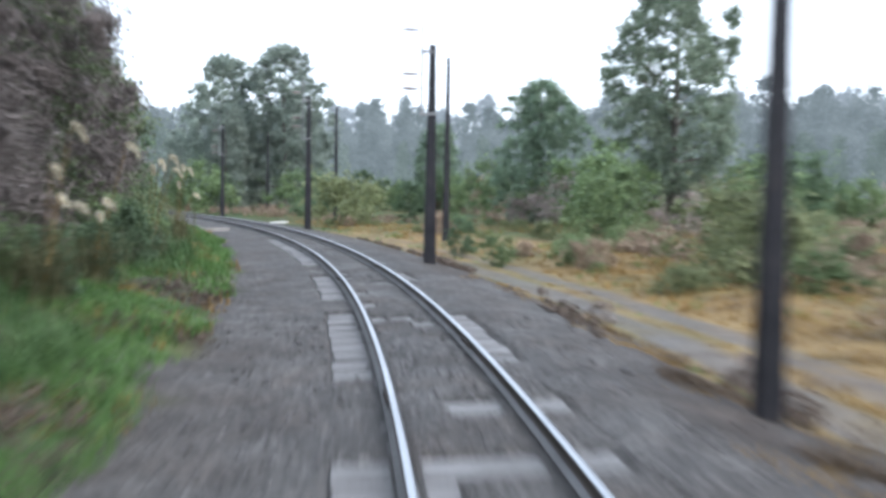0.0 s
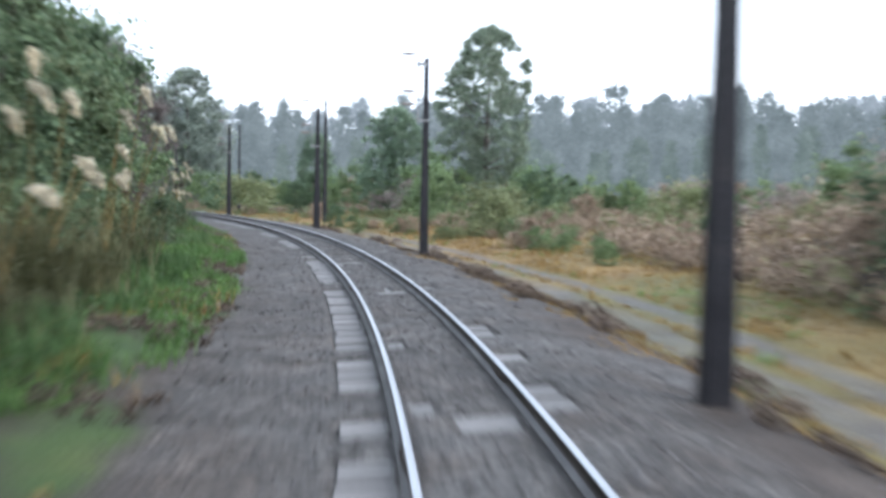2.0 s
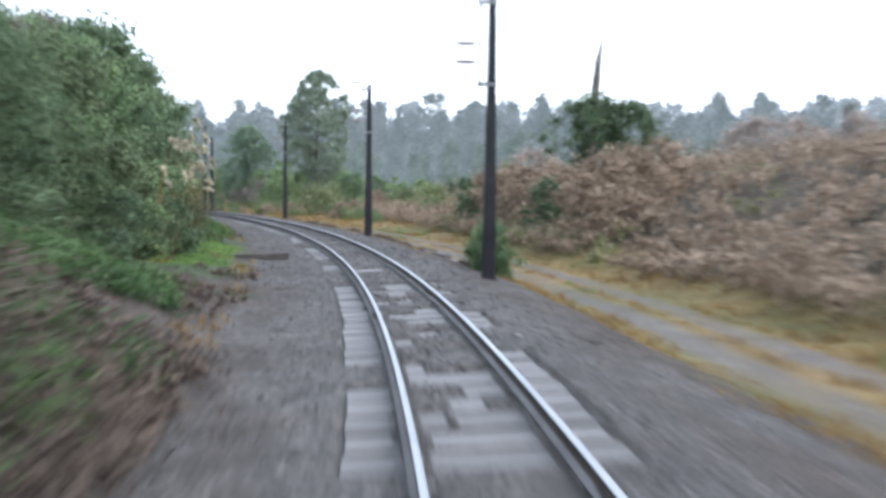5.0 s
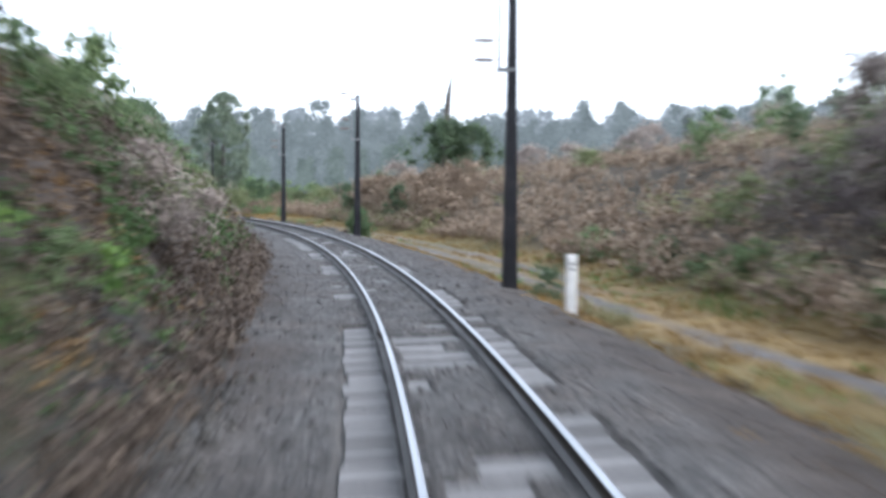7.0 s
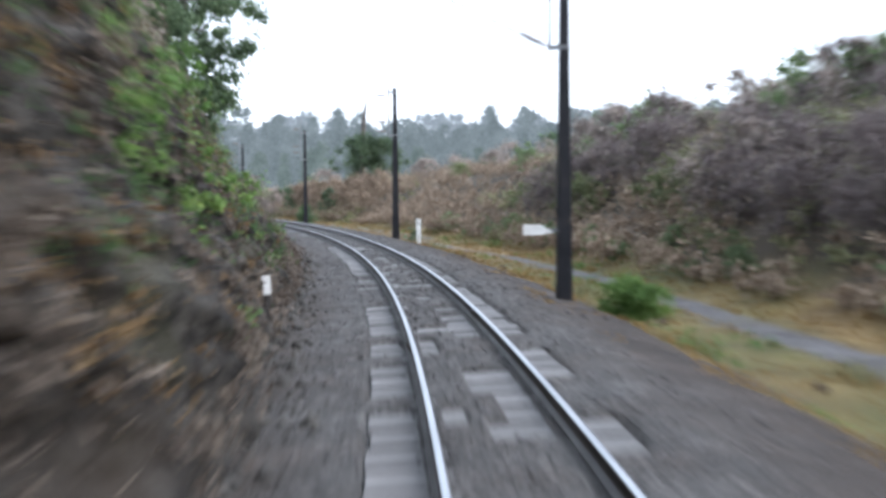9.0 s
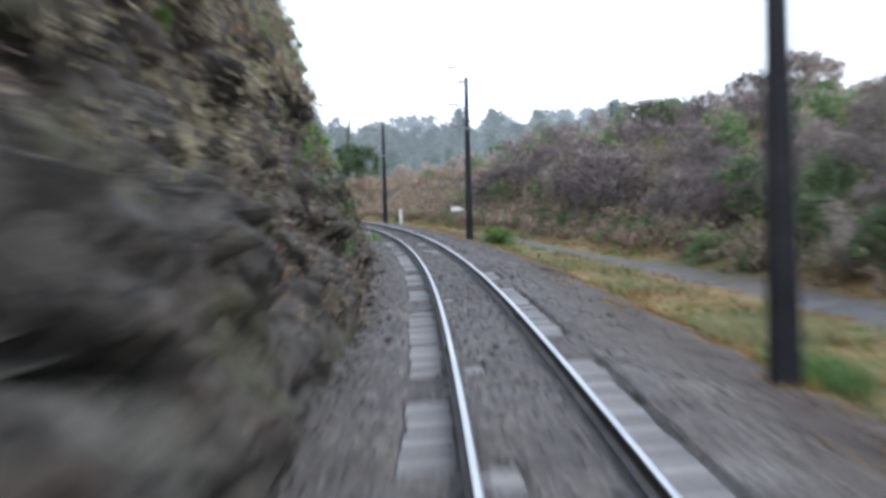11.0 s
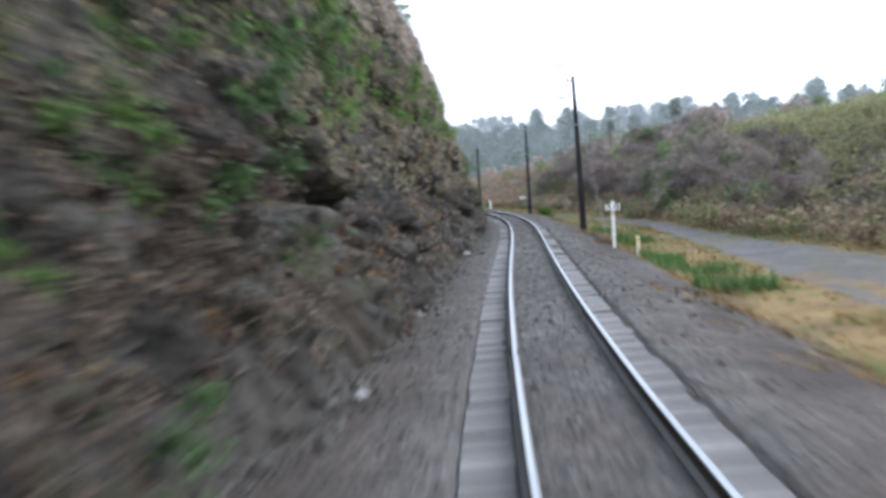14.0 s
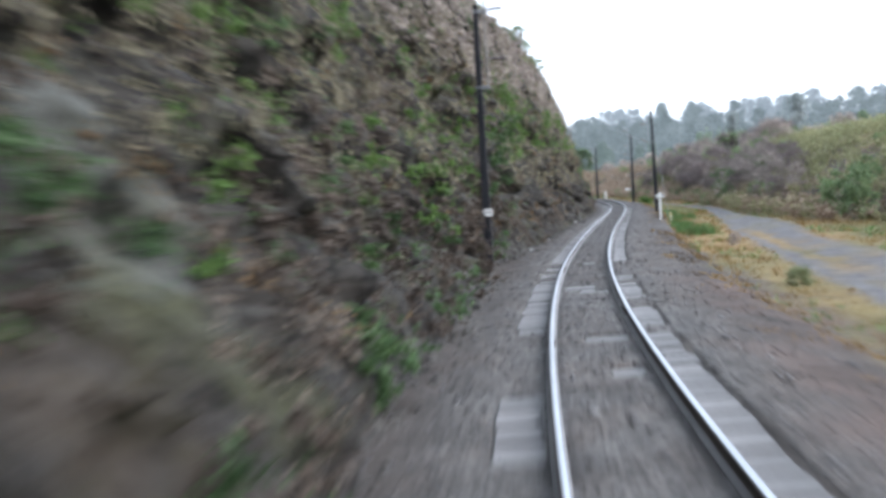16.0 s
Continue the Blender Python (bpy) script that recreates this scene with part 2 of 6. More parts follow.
def lathe(bm, a, b, profile, n=10):
    """A turned body from a to b: profile holds (share of the way, radius)."""
    a, b = Vector(a), Vector(b)
    q = (b - a).to_track_quat('Z', 'Y').to_matrix()
    last = None
    for t, r in profile:
        ring = [bm.verts.new(a.lerp(b, t) + q @ Vector((r * math.cos(k * math.tau / n), r * math.sin(k * math.tau / n), 0))) for k in range(n)]
        if last:
            for k in range(n):
                bm.faces.new((last[k], last[(k + 1) % n], ring[(k + 1) % n], ring[k]))
        else:
            bm.faces.new(ring[::-1])
        last = ring
    bm.faces.new(last)


def tubes(paths, n=6):
    """Tapered tubes as arrays; each path is a list of (point, radius)."""
    vs, fs, base = [], [], 0
    for path in paths:
        pts = [Vector(p) for p, _ in path]
        for i, (p, r) in enumerate(path):
            t = (pts[min(i + 1, len(pts) - 1)] - pts[max(i - 1, 0)])
            q = (t if t.length > 1e-6 else Vector((0, 0, 1))).to_track_quat('Z', 'Y').to_matrix()
            for k in range(n):
                w = q @ Vector((r * math.cos(k * math.tau / n), r * math.sin(k * math.tau / n), 0)) + Vector(p)
                vs.append((w.x, w.y, w.z))
        for i in range(len(path) - 1):
            for k in range(n):
                a, b = base + i * n + k, base + i * n + (k + 1) % n
                fs.append((a, b, b + n, a + n))
        base += len(path) * n
    return np.array(vs), np.array(fs)


# ---- materials ----
def material(name):
    m = bpy.data.materials.new(name)
    m.use_nodes = True
    nt = m.node_tree
    return m, nt.nodes, nt.links, nt.nodes["Principled BSDF"]


def ramp(nodes, stops):
    r = nodes.new("ShaderNodeValToRGB")
    els = r.color_ramp.elements
    while len(els) < len(stops):
        els.new(0.5)
    for e, (p, c) in zip(els, stops):
        e.position, e.color = p, (*c, 1)
    return r


def tex(nodes, links, scale, detail=4, rough=0.55, coord="Object"):
    c = nodes.new("ShaderNodeTexCoord")
    t = nodes.new("ShaderNodeTexNoise")
    t.inputs["Scale"].default_value, t.inputs["Detail"].default_value, t.inputs["Roughness"].default_value = scale, detail, rough
    links.new(c.outputs[coord], t.inputs["Vector"])
    return t


def mixc(nodes, links, fac, a, b, blend='MIX'):
    m = nodes.new("ShaderNodeMix")
    m.data_type, m.blend_type = 'RGBA', blend
    for sock, val in ((m.inputs[0], fac), (m.inputs[6], a), (m.inputs[7], b)):
        if hasattr(val, "is_linked"):
            links.new(val, sock)
        elif isinstance(val, tuple):
            sock.default_value = (*val, 1)
        else:
            sock.default_value = val
    return m.outputs[2]


def bump(nodes, links, height, strength, distance, bsdf):
    b = nodes.new("ShaderNodeBump")
    b.inputs["Strength"].default_value, b.inputs["Distance"].default_value = strength, distance
    links.new(height, b.inputs["Height"])
    links.new(b.outputs[0], bsdf.inputs["Normal"])


def surface(name, stops, scale, rough=0.8, metal=0.0, fine=None, bump_by=0.3, deep=0.01, spec=0.5, speckle=0.35):
    """A plain weathered surface: broad stains and a fine grain."""
    m, n, l, b = material(name)
    broad = tex(n, l, scale)
    c = ramp(n, stops)
    l.new(broad.outputs[0], c.inputs[0])
    grain = tex(n, l, fine or scale * 14, 3)
    g = ramp(n, [(0.3, (1 - speckle,) * 3), (0.7, (1 + speckle,) * 3)])
    l.new(grain.outputs[0], g.inputs[0])
    l.new(mixc(n, l, 1.0, c.outputs[0], g.outputs[0], 'MULTIPLY'), b.inputs["Base Color"])
    b.inputs["Roughness"].default_value, b.inputs["Metallic"].default_value = rough, metal
    b.inputs["Specular IOR Level"].default_value = spec
    bump(n, l, grain.outputs[0], bump_by, deep, b)
    return m


def foliage(name, stops, rough=0.5, through_light=0.45, patch=0.6, sheen=0.0, mottle=3.0):
    """Leaves: each one differs a little, with broader patches of tone."""
    m, n, l, b = material(name)
    geo = n.new("ShaderNodeNewGeometry")
    c = ramp(n, stops)
    big = tex(n, l, patch, 2)
    mx = n.new("ShaderNodeMath")
    mx.operation = 'MULTIPLY_ADD'
    mx.inputs[1].default_value = 0.42
    l.new(geo.outputs["Random Per Island"], mx.inputs[0])
    half = n.new("ShaderNodeMath")
    half.operation = 'MULTIPLY_ADD'
    half.inputs[1].default_value, half.inputs[2].default_value = 1.1, -0.25
    l.new(big.outputs[0], half.inputs[0])
    l.new(half.outputs[0], mx.inputs[2])
    l.new(mx.outputs[0], c.inputs[0])
    info = n.new("ShaderNodeObjectInfo")
    hv = n.new("ShaderNodeHueSaturation")
    vary = n.new("ShaderNodeMapRange")
    vary.inputs[3].default_value, vary.inputs[4].default_value = 0.8, 1.25
    l.new(info.outputs["Random"], vary.inputs[0])
    l.new(vary.outputs[0], hv.inputs["Value"])
    fine = tex(n, l, mottle, 3, 0.7)
    fr = ramp(n, [(0.32, (0.75,) * 3), (0.5, (1.0,) * 3), (0.68, (1.3,) * 3)])
    l.new(fine.outputs[0], fr.inputs[0])
    l.new(mixc(n, l, 1.0, c.outputs[0], fr.outputs[0], 'MULTIPLY'), hv.inputs["Color"])
    l.new(hv.outputs[0], b.inputs["Base Color"])
    b.inputs["Roughness"].default_value = max(rough, 0.62)
    b.inputs["Specular IOR Level"].default_value = 0.28
    if sheen:
        b.inputs["Sheen Weight"].default_value, b.inputs["Sheen Roughness"].default_value = sheen, 0.6
    tr = n.new("ShaderNodeBsdfTranslucent")
    l.new(hv.outputs[0], tr.inputs["Color"])
    ms = n.new("ShaderNodeMixShader")
    ms.inputs[0].default_value = through_light
    l.new(b.outputs[0], ms.inputs[1])
    l.new(tr.outputs[0], ms.inputs[2])
    l.new(ms.outputs[0], n["Material Output"].inputs["Surface"])
    return m


M_LEAF_DARK = foliage("leaf_dark_green", [(0.0, (0.056, 0.084, 0.0504)), (0.45, (0.106, 0.157, 0.0874)), (0.8, (0.151, 0.207, 0.11)), (1.0, (0.202, 0.23, 0.134))])
M_LEAF_MID = foliage("leaf_mid_green", [(0.0, (0.066, 0.098, 0.052)), (0.45, (0.12, 0.182, 0.088)), (0.8, (0.172, 0.232, 0.112)), (1.0, (0.22, 0.245, 0.14))])
M_LEAF_SHRUB = foliage("leaf_shrub_green", [(0.0, (0.085, 0.122, 0.06)), (0.45, (0.15, 0.212, 0.1)), (0.8, (0.21, 0.268, 0.128)), (1.0, (0.265, 0.28, 0.16))])
M_LEAF_PALE = foliage("leaf_pale_green", [(0.0, (0.1, 0.12, 0.06)), (0.45, (0.168, 0.195, 0.096)), (0.8, (0.235, 0.25, 0.125)), (1.0, (0.3, 0.285, 0.17))])
M_LEAF_HEDGE = foliage("leaf_hedge_green", [(0.0, (0.058, 0.08, 0.04)), (0.4, (0.105, 0.142, 0.07)), (0.75, (0.155, 0.19, 0.098)), (1.0, (0.22, 0.218, 0.13))], through_light=0.35, mottle=1.6)
M_LEAF_GREY = foliage("leaf_grey_green", [(0.0, (0.14, 0.196, 0.132)), (0.5, (0.215, 0.282, 0.19)), (1.0, (0.3, 0.35, 0.245))], rough=0.5, through_light=0.5, sheen=0.4, mottle=1.5)
M_LEAF_BLUE = foliage("leaf_blue_green", [(0.0, (0.118, 0.176, 0.115)), (0.5, (0.175, 0.245, 0.162)), (1.0, (0.24, 0.3, 0.205))], rough=0.6, through_light=0.35, mottle=1.5)
# greyed and paled: haze is put into this leaf colour
M_LEAF_HAZE = foliage("leaf_hazed_grey_green", [(0.0, (0.15, 0.185, 0.155)), (0.5, (0.21, 0.25, 0.21)), (1.0, (0.275, 0.31, 0.26))], rough=0.6, through_light=0.4, mottle=1.2)
# far foliage: haze put in as a pale bluish colour and full sheen
M_LEAF_FAR = foliage("leaf_far_hazed", [(0.0, (0.21, 0.245, 0.235)), (0.5, (0.25, 0.285, 0.275)), (1.0, (0.29, 0.325, 0.315))], rough=0.4, through_light=0.5, patch=0.1, sheen=1.0, mottle=0.4)
M_TWIG = foliage("dead_twigs", [(0.0, (0.165, 0.138, 0.122)), (0.5, (0.275, 0.232, 0.204)), (1.0, (0.37, 0.32, 0.275))], rough=0.8, through_light=0.15)
M_TWIG_DARK = foliage("dark_twigs", [(0.0, (0.064, 0.055, 0.051)), (0.5, (0.118, 0.102, 0.095)), (1.0, (0.178, 0.155, 0.142))], rough=0.8, through_light=0.15)
M_TWIG_DUSK = foliage("purple_brown_twigs", [(0.0, (0.098, 0.081, 0.078)), (0.5, (0.17, 0.14, 0.133)), (1.0, (0.24, 0.203, 0.188))], rough=0.8, through_light=0.15)
M_TWIG_MID = foliage("grey_brown_twigs", [(0.0, (0.145, 0.124, 0.112)), (0.5, (0.24, 0.206, 0.185)), (1.0, (0.33, 0.286, 0.255))], rough=0.8, through_light=0.2)
M_BRACKEN = foliage("dead_bracken", [(0.0, (0.145, 0.105, 0.074)), (0.4, (0.25, 0.187, 0.134)), (0.75, (0.345, 0.27, 0.196)), (1.0, (0.43, 0.348, 0.255))], rough=0.8, through_light=0.25)
M_LITTER = foliage("dark_brown_litter", [(0.0, (0.042, 0.032, 0.026)), (0.4, (0.083, 0.064, 0.051)), (0.75, (0.138, 0.108, 0.083)), (1.0, (0.21, 0.17, 0.125))], rough=0.8, through_light=0.2, patch=0.4)
M_LOAM = foliage("dark_dead_weed", [(0.0, (0.03, 0.022, 0.015)), (0.4, (0.065, 0.047, 0.032)), (0.75, (0.11, 0.082, 0.055)), (1.0, (0.17, 0.13, 0.085))], rough=0.8, through_light=0.2, patch=0.4)
M_OLIVE = foliage("olive_herbage", [(0.0, (0.145, 0.148, 0.08)), (0.45, (0.25, 0.252, 0.13)), (0.8, (0.35, 0.34, 0.18)), (1.0, (0.43, 0.39, 0.23))], rough=0.7, patch=0.3)
M_CLIFF_GROWTH = foliage("cliff_herbage", [(0.0, (0.17, 0.15, 0.107)), (0.45, (0.25, 0.222, 0.153)), (0.8, (0.315, 0.285, 0.187)), (1.0, (0.37, 0.326, 0.222))], rough=0.7, patch=0.3)
M_CLIFF_DEAD = foliage("cliff_dead_fern", [(0.0, (0.07, 0.054, 0.043)), (0.4, (0.134, 0.106, 0.084)), (0.75, (0.208, 0.168, 0.13)), (1.0, (0.29, 0.24, 0.183))], rough=0.8, through_light=0.2, patch=0.35)
M_FERN = foliage("fern_green", [(0.0, (0.035, 0.062, 0.026)), (0.5, (0.068, 0.125, 0.045)), (1.0, (0.125, 0.185, 0.066))], through_light=0.4)
M_GRASS = foliage("grass_green", [(0.0, (0.042, 0.076, 0.024)), (0.45, (0.073, 0.145, 0.04)), (0.8, (0.12, 0.2, 0.06)), (1.0, (0.18, 0.212, 0.085))], through_light=0.4, patch=0.9)
M_GRASS_DRY = foliage("grass_dry", [(0.0, (0.1, 0.062, 0.022)), (0.4, (0.2, 0.125, 0.042)), (0.75, (0.29, 0.19, 0.07)), (1.0, (0.26, 0.2, 0.085))], rough=0.7, through_light=0.3, patch=0.8)
M_TUFT = foliage("bright_tuft_green", [(0.0, (0.065, 0.115, 0.034)), (0.45, (0.115, 0.205, 0.055)), (0.8, (0.185, 0.275, 0.075)), (1.0, (0.3, 0.31, 0.1))], through_light=0.5, patch=0.9)
M_PLUME = foliage("pampas_plume", [(0.0, (0.48, 0.43, 0.31)), (0.5, (0.6, 0.55, 0.42)), (1.0, (0.7, 0.66, 0.53))], rough=0.9, through_light=0.4)
M_PAMPAS = foliage("pampas_leaf", [(0.0, (0.075, 0.08, 0.04)), (0.45, (0.13, 0.135, 0.068)), (0.8, (0.2, 0.185, 0.1)), (1.0, (0.27, 0.23, 0.14))], rough=0.7, patch=0.5)
M_RUST = foliage("rusty_fern", [(0.0, (0.1, 0.058, 0.028)), (0.5, (0.19, 0.115, 0.05)), (1.0, (0.27, 0.19, 0.09))], rough=0.8, through_light=0.3)
M_BARK = surface("bark", [(0.3, (0.05, 0.042, 0.036)), (0.7, (0.13, 0.115, 0.1))], 3.0, 0.9, fine=26, bump_by=0.6, deep=0.02)
M_PALESTONE = surface("pale_quartz_stone", [(0.3, (0.18, 0.18, 0.175)), (0.7, (0.34, 0.34, 0.33))], 7.0, 0.8, fine=40)
M_POLE = surface("weathered_mast_steel", [(0.3, (0.01, 0.01, 0.013)), (0.55, (0.018, 0.018, 0.021)), (0.75, (0.034, 0.031, 0.031))], 1.6, 0.7, fine=30, spec=0.2, bump_by=0.2, deep=0.004)
M_GALV = surface("galvanised_steel", [(0.3, (0.15, 0.155, 0.16)), (0.7, (0.25, 0.255, 0.26))], 6.0, 0.6, 0.4, speckle=0.12)
M_INSUL = surface("brown_glazed_porcelain", [(0.3, (0.1, 0.08, 0.074)), (0.7, (0.18, 0.15, 0.138))], 8.0, 0.25, speckle=0.1)
M_RAIL = surface("rusted_rail_side", [(0.3, (0.045, 0.038, 0.035)), (0.6, (0.09, 0.072, 0.062)), (0.8, (0.13, 0.1, 0.08))], 1.2, 0.7, 0.3, fine=40)
# the rail's foot, a paler grey than its sides
M_FOOT = surface("pale_rail_foot", [(0.3, (0.13, 0.125, 0.125)), (0.7, (0.22, 0.215, 0.215))], 1.2, 0.7, 0.2, fine=40)
M_HEAD = surface("polished_rail_head", [(0.3, (0.3, 0.31, 0.33)), (0.7, (0.42, 0.43, 0.45))], 0.7, 0.34, 1.0, fine=60, bump_by=0.03, speckle=0.08)
M_WHITE = surface("white_paint_weathered", [(0.25, (0.6, 0.59, 0.55)), (0.6, (0.8, 0.79, 0.76))], 5.0, 0.5, speckle=0.08, bump_by=0.1)
M_CREAM = surface("cream_paint_weathered", [(0.25, (0.52, 0.47, 0.33)), (0.6, (0.68, 0.63, 0.47))], 6.0, 0.55, speckle=0.1, bump_by=0.1)
M_BLACK = surface("black_paint", [(0.3, (0.02, 0.02, 0.02)), (0.7, (0.04, 0.04, 0.04))], 9.0, 0.5)
M_YELLOW = surface("faded_yellow_paint", [(0.3, (0.5, 0.38, 0.06)), (0.7, (0.62, 0.48, 0.1))], 9.0, 0.55)
M_LOG = surface("wet_dark_timber", [(0.3, (0.02, 0.017, 0.015)), (0.7, (0.05, 0.043, 0.037))], 4.0, 0.7, fine=40, bump_by=0.5)
M_WOODGREY = surface("bleached_timber", [(0.3, (0.165, 0.154, 0.138)), (0.7, (0.264, 0.248, 0.226))], 5.0, 0.8, fine=50)


M_WOODDULL = surface("dull_grey_timber", [(0.3, (0.1, 0.098, 0.094)), (0.7, (0.17, 0.167, 0.16))], 5.0, 0.8, fine=50)


def sleeper_material():
    m, n, l, b = material("weathered_sleeper")
    broad = tex(n, l, 2.2)
    c = ramp(n, [(0.3, (0.093, 0.089, 0.086)), (0.5, (0.125, 0.121, 0.118)), (0.7, (0.162, 0.157, 0.154))])
    l.new(broad.outputs[0], c.inputs[0])
    info = n.new("ShaderNodeObjectInfo")
    hv = n.new("ShaderNodeHueSaturation")
    vary = n.new("ShaderNodeMapRange")
    vary.inputs[3].default_value, vary.inputs[4].default_value = 0.82, 1.2
    l.new(info.outputs["Random"], vary.inputs[0])
    l.new(vary.outputs[0], hv.inputs["Value"])
    grain = tex(n, l, 45, 3)
    g = ramp(n, [(0.35, (0.75,) * 3), (0.65, (1.15,) * 3)])
    l.new(grain.outputs[0], g.inputs[0])
    l.new(mixc(n, l, 1.0, c.outputs[0], g.outputs[0], 'MULTIPLY'), hv.inputs["Color"])
    l.new(hv.outputs[0], b.inputs["Base Color"])
    b.inputs["Roughness"].default_value = 0.75
    bump(n, l, grain.outputs[0], 0.3, 0.006, b)
    return m


M_SLEEPER = sleeper_material()


def stone_material():
    m, n, l, b = material("ballast_stone")
    geo = n.new("ShaderNodeNewGeometry")
    c = ramp(n, [(0.0, (0.026, 0.024, 0.023)), (0.5, (0.052, 0.049, 0.049)), (0.85, (0.095, 0.091, 0.092)), (1.0, (0.17, 0.165, 0.165))])
    l.new(geo.outputs["Random Per Island"], c.inputs[0])
    l.new(c.outputs[0], b.inputs["Base Color"])
    b.inputs["Roughness"].default_value = 0.75
    return m


M_STONE = stone_material()
M_SCREE = surface("broken_rock", [(0.3, (0.022, 0.02, 0.0175)), (0.55, (0.05, 0.046, 0.04)), (0.8, (0.12, 0.115, 0.1))], 1.4, 0.85, fine=20)


def ground_material():
    """Ballast, cart-track gravel, dry and green turf and bare earth, mixed by the masks on the mesh."""
    m, n, l, b = material("ground_cover")

    def attr(name):
        a = n.new("ShaderNodeAttribute")
        a.attribute_name = name
        return a.outputs["Fac"]

    def tone(scale, stops, detail=5, rough=0.65):
        t = tex(n, l, scale, detail, rough)
        r = ramp(n, stops)
        l.new(t.outputs[0], r.inputs[0])
        return r.outputs[0], t.outputs[0]

    peb = n.new("ShaderNodeTexVoronoi")
    peb.inputs["Scale"].default_value = 19.0
    co = n.new("ShaderNodeTexCoord")
    l.new(co.outputs["Object"], peb.inputs["Vector"])
    pr = ramp(n, [(0.0, (0.35,) * 3), (0.5, (0.85,) * 3), (0.85, (1.3,) * 3), (1.0, (2.3,) * 3)])
    sep = n.new("ShaderNodeSeparateColor")
    l.new(peb.outputs["Color"], sep.inputs[0])
    l.new(sep.outputs[0], pr.inputs[0])
    broad, _ = tone(0.35, [(0.3, (0.039, 0.0367, 0.034)), (0.5, (0.0585, 0.0572, 0.0545)), (0.7, (0.081, 0.0803, 0.0783))])
    patches, _ = tone(1.7, [(0.3, (0.55, 0.5, 0.46)), (0.5, (0.95, 0.92, 0.9)), (0.7, (1.5, 1.46, 1.44))], 6, 0.75)
    ballast = mixc(n, l, 1.0, mixc(n, l, 1.0, broad, patches, 'MULTIPLY'), pr.outputs[0], 'MULTIPLY')
    rust, _ = tone(0.9, [(0.45, (0.0,) * 3), (0.8, (0.9,) * 3)])
    ballast = mixc(n, l, rust, ballast, mixc(n, l, 1.0, ballast, (0.92, 0.74, 0.62), 'MULTIPLY'))
    # paler ballast on one stretch: haze and grazing light put into its colour
    ballast = mixc(n, l, attr("pale_run"), ballast, mixc(n, l, 1.0, ballast, (1.22, 1.21, 1.2), 'MULTIPLY'))
    ballast = mixc(n, l, attr("brown"), ballast, mixc(n, l, 1.0, ballast, (0.98, 0.91, 0.84), 'MULTIPLY'))
    # dark band beside the rails: oily dirt, with the rails' shade put in
    ballast = mixc(n, l, attr("rail_dirt_shade"), ballast, mixc(n, l, 1.0, ballast, (0.42, 0.41, 0.42), 'MULTIPLY'))
    gravel, _ = tone(1.3, [(0.3, (0.07, 0.067, 0.067)), (0.7, (0.13, 0.126, 0.127))])
    gravel = mixc(n, l, 0.35, gravel, mixc(n, l, 1.0, gravel, pr.outputs[0], 'MULTIPLY'))
    earth, _ = tone(1.1, [(0.3, (0.024, 0.019, 0.0155)), (0.55, (0.051, 0.041, 0.034)), (0.75, (0.092, 0.075, 0.062))])
    dry, _ = tone(0.8, [(0.3, (0.1, 0.066, 0.03)), (0.5, (0.178, 0.12, 0.05)), (0.72, (0.25, 0.175, 0.075))])
    green, _ = tone(0.9, [(0.3, (0.02, 0.036, 0.013)), (0.5, (0.037, 0.065, 0.02)), (0.72, (0.06, 0.09, 0.03))])
    blade, bf = tone(30.0, [(0.3, (0.6,) * 3), (0.7, (1.35,) * 3)], 3)
    turf = mixc(n, l, 1.0, mixc(n, l, attr("green"), dry, green), blade, 'MULTIPLY')
    soil = mixc(n, l, attr("turf"), earth, turf)
    soil = mixc(n, l, attr("road"), soil, gravel)
    base = mixc(n, l, attr("ballast"), soil, ballast)
    clay = mixc(n, l, 1.0, patches, (0.082, 0.058, 0.047), 'MULTIPLY')
    l.new(mixc(n, l, attr("red"), base, clay), b.inputs["Base Color"])
    b.inputs["Roughness"].default_value = 0.78
    damp = n.new("ShaderNodeMath")
    damp.operation = 'MULTIPLY_ADD'
    damp.inputs[1].default_value, damp.inputs[2].default_value = 0.16, 0.16
    l.new(attr("ballast"), damp.inputs[0])
    l.new(damp.outputs[0], b.inputs["Specular IOR Level"])
    hb = n.new("ShaderNodeMath")
    hb.operation = 'ADD'
    l.new(peb.outputs["Distance"], hb.inputs[0])
    l.new(bf, hb.inputs[1])
    bump(n, l, hb.outputs[0], 0.7, 0.03, b)
    return m


M_GROUND = ground_material()


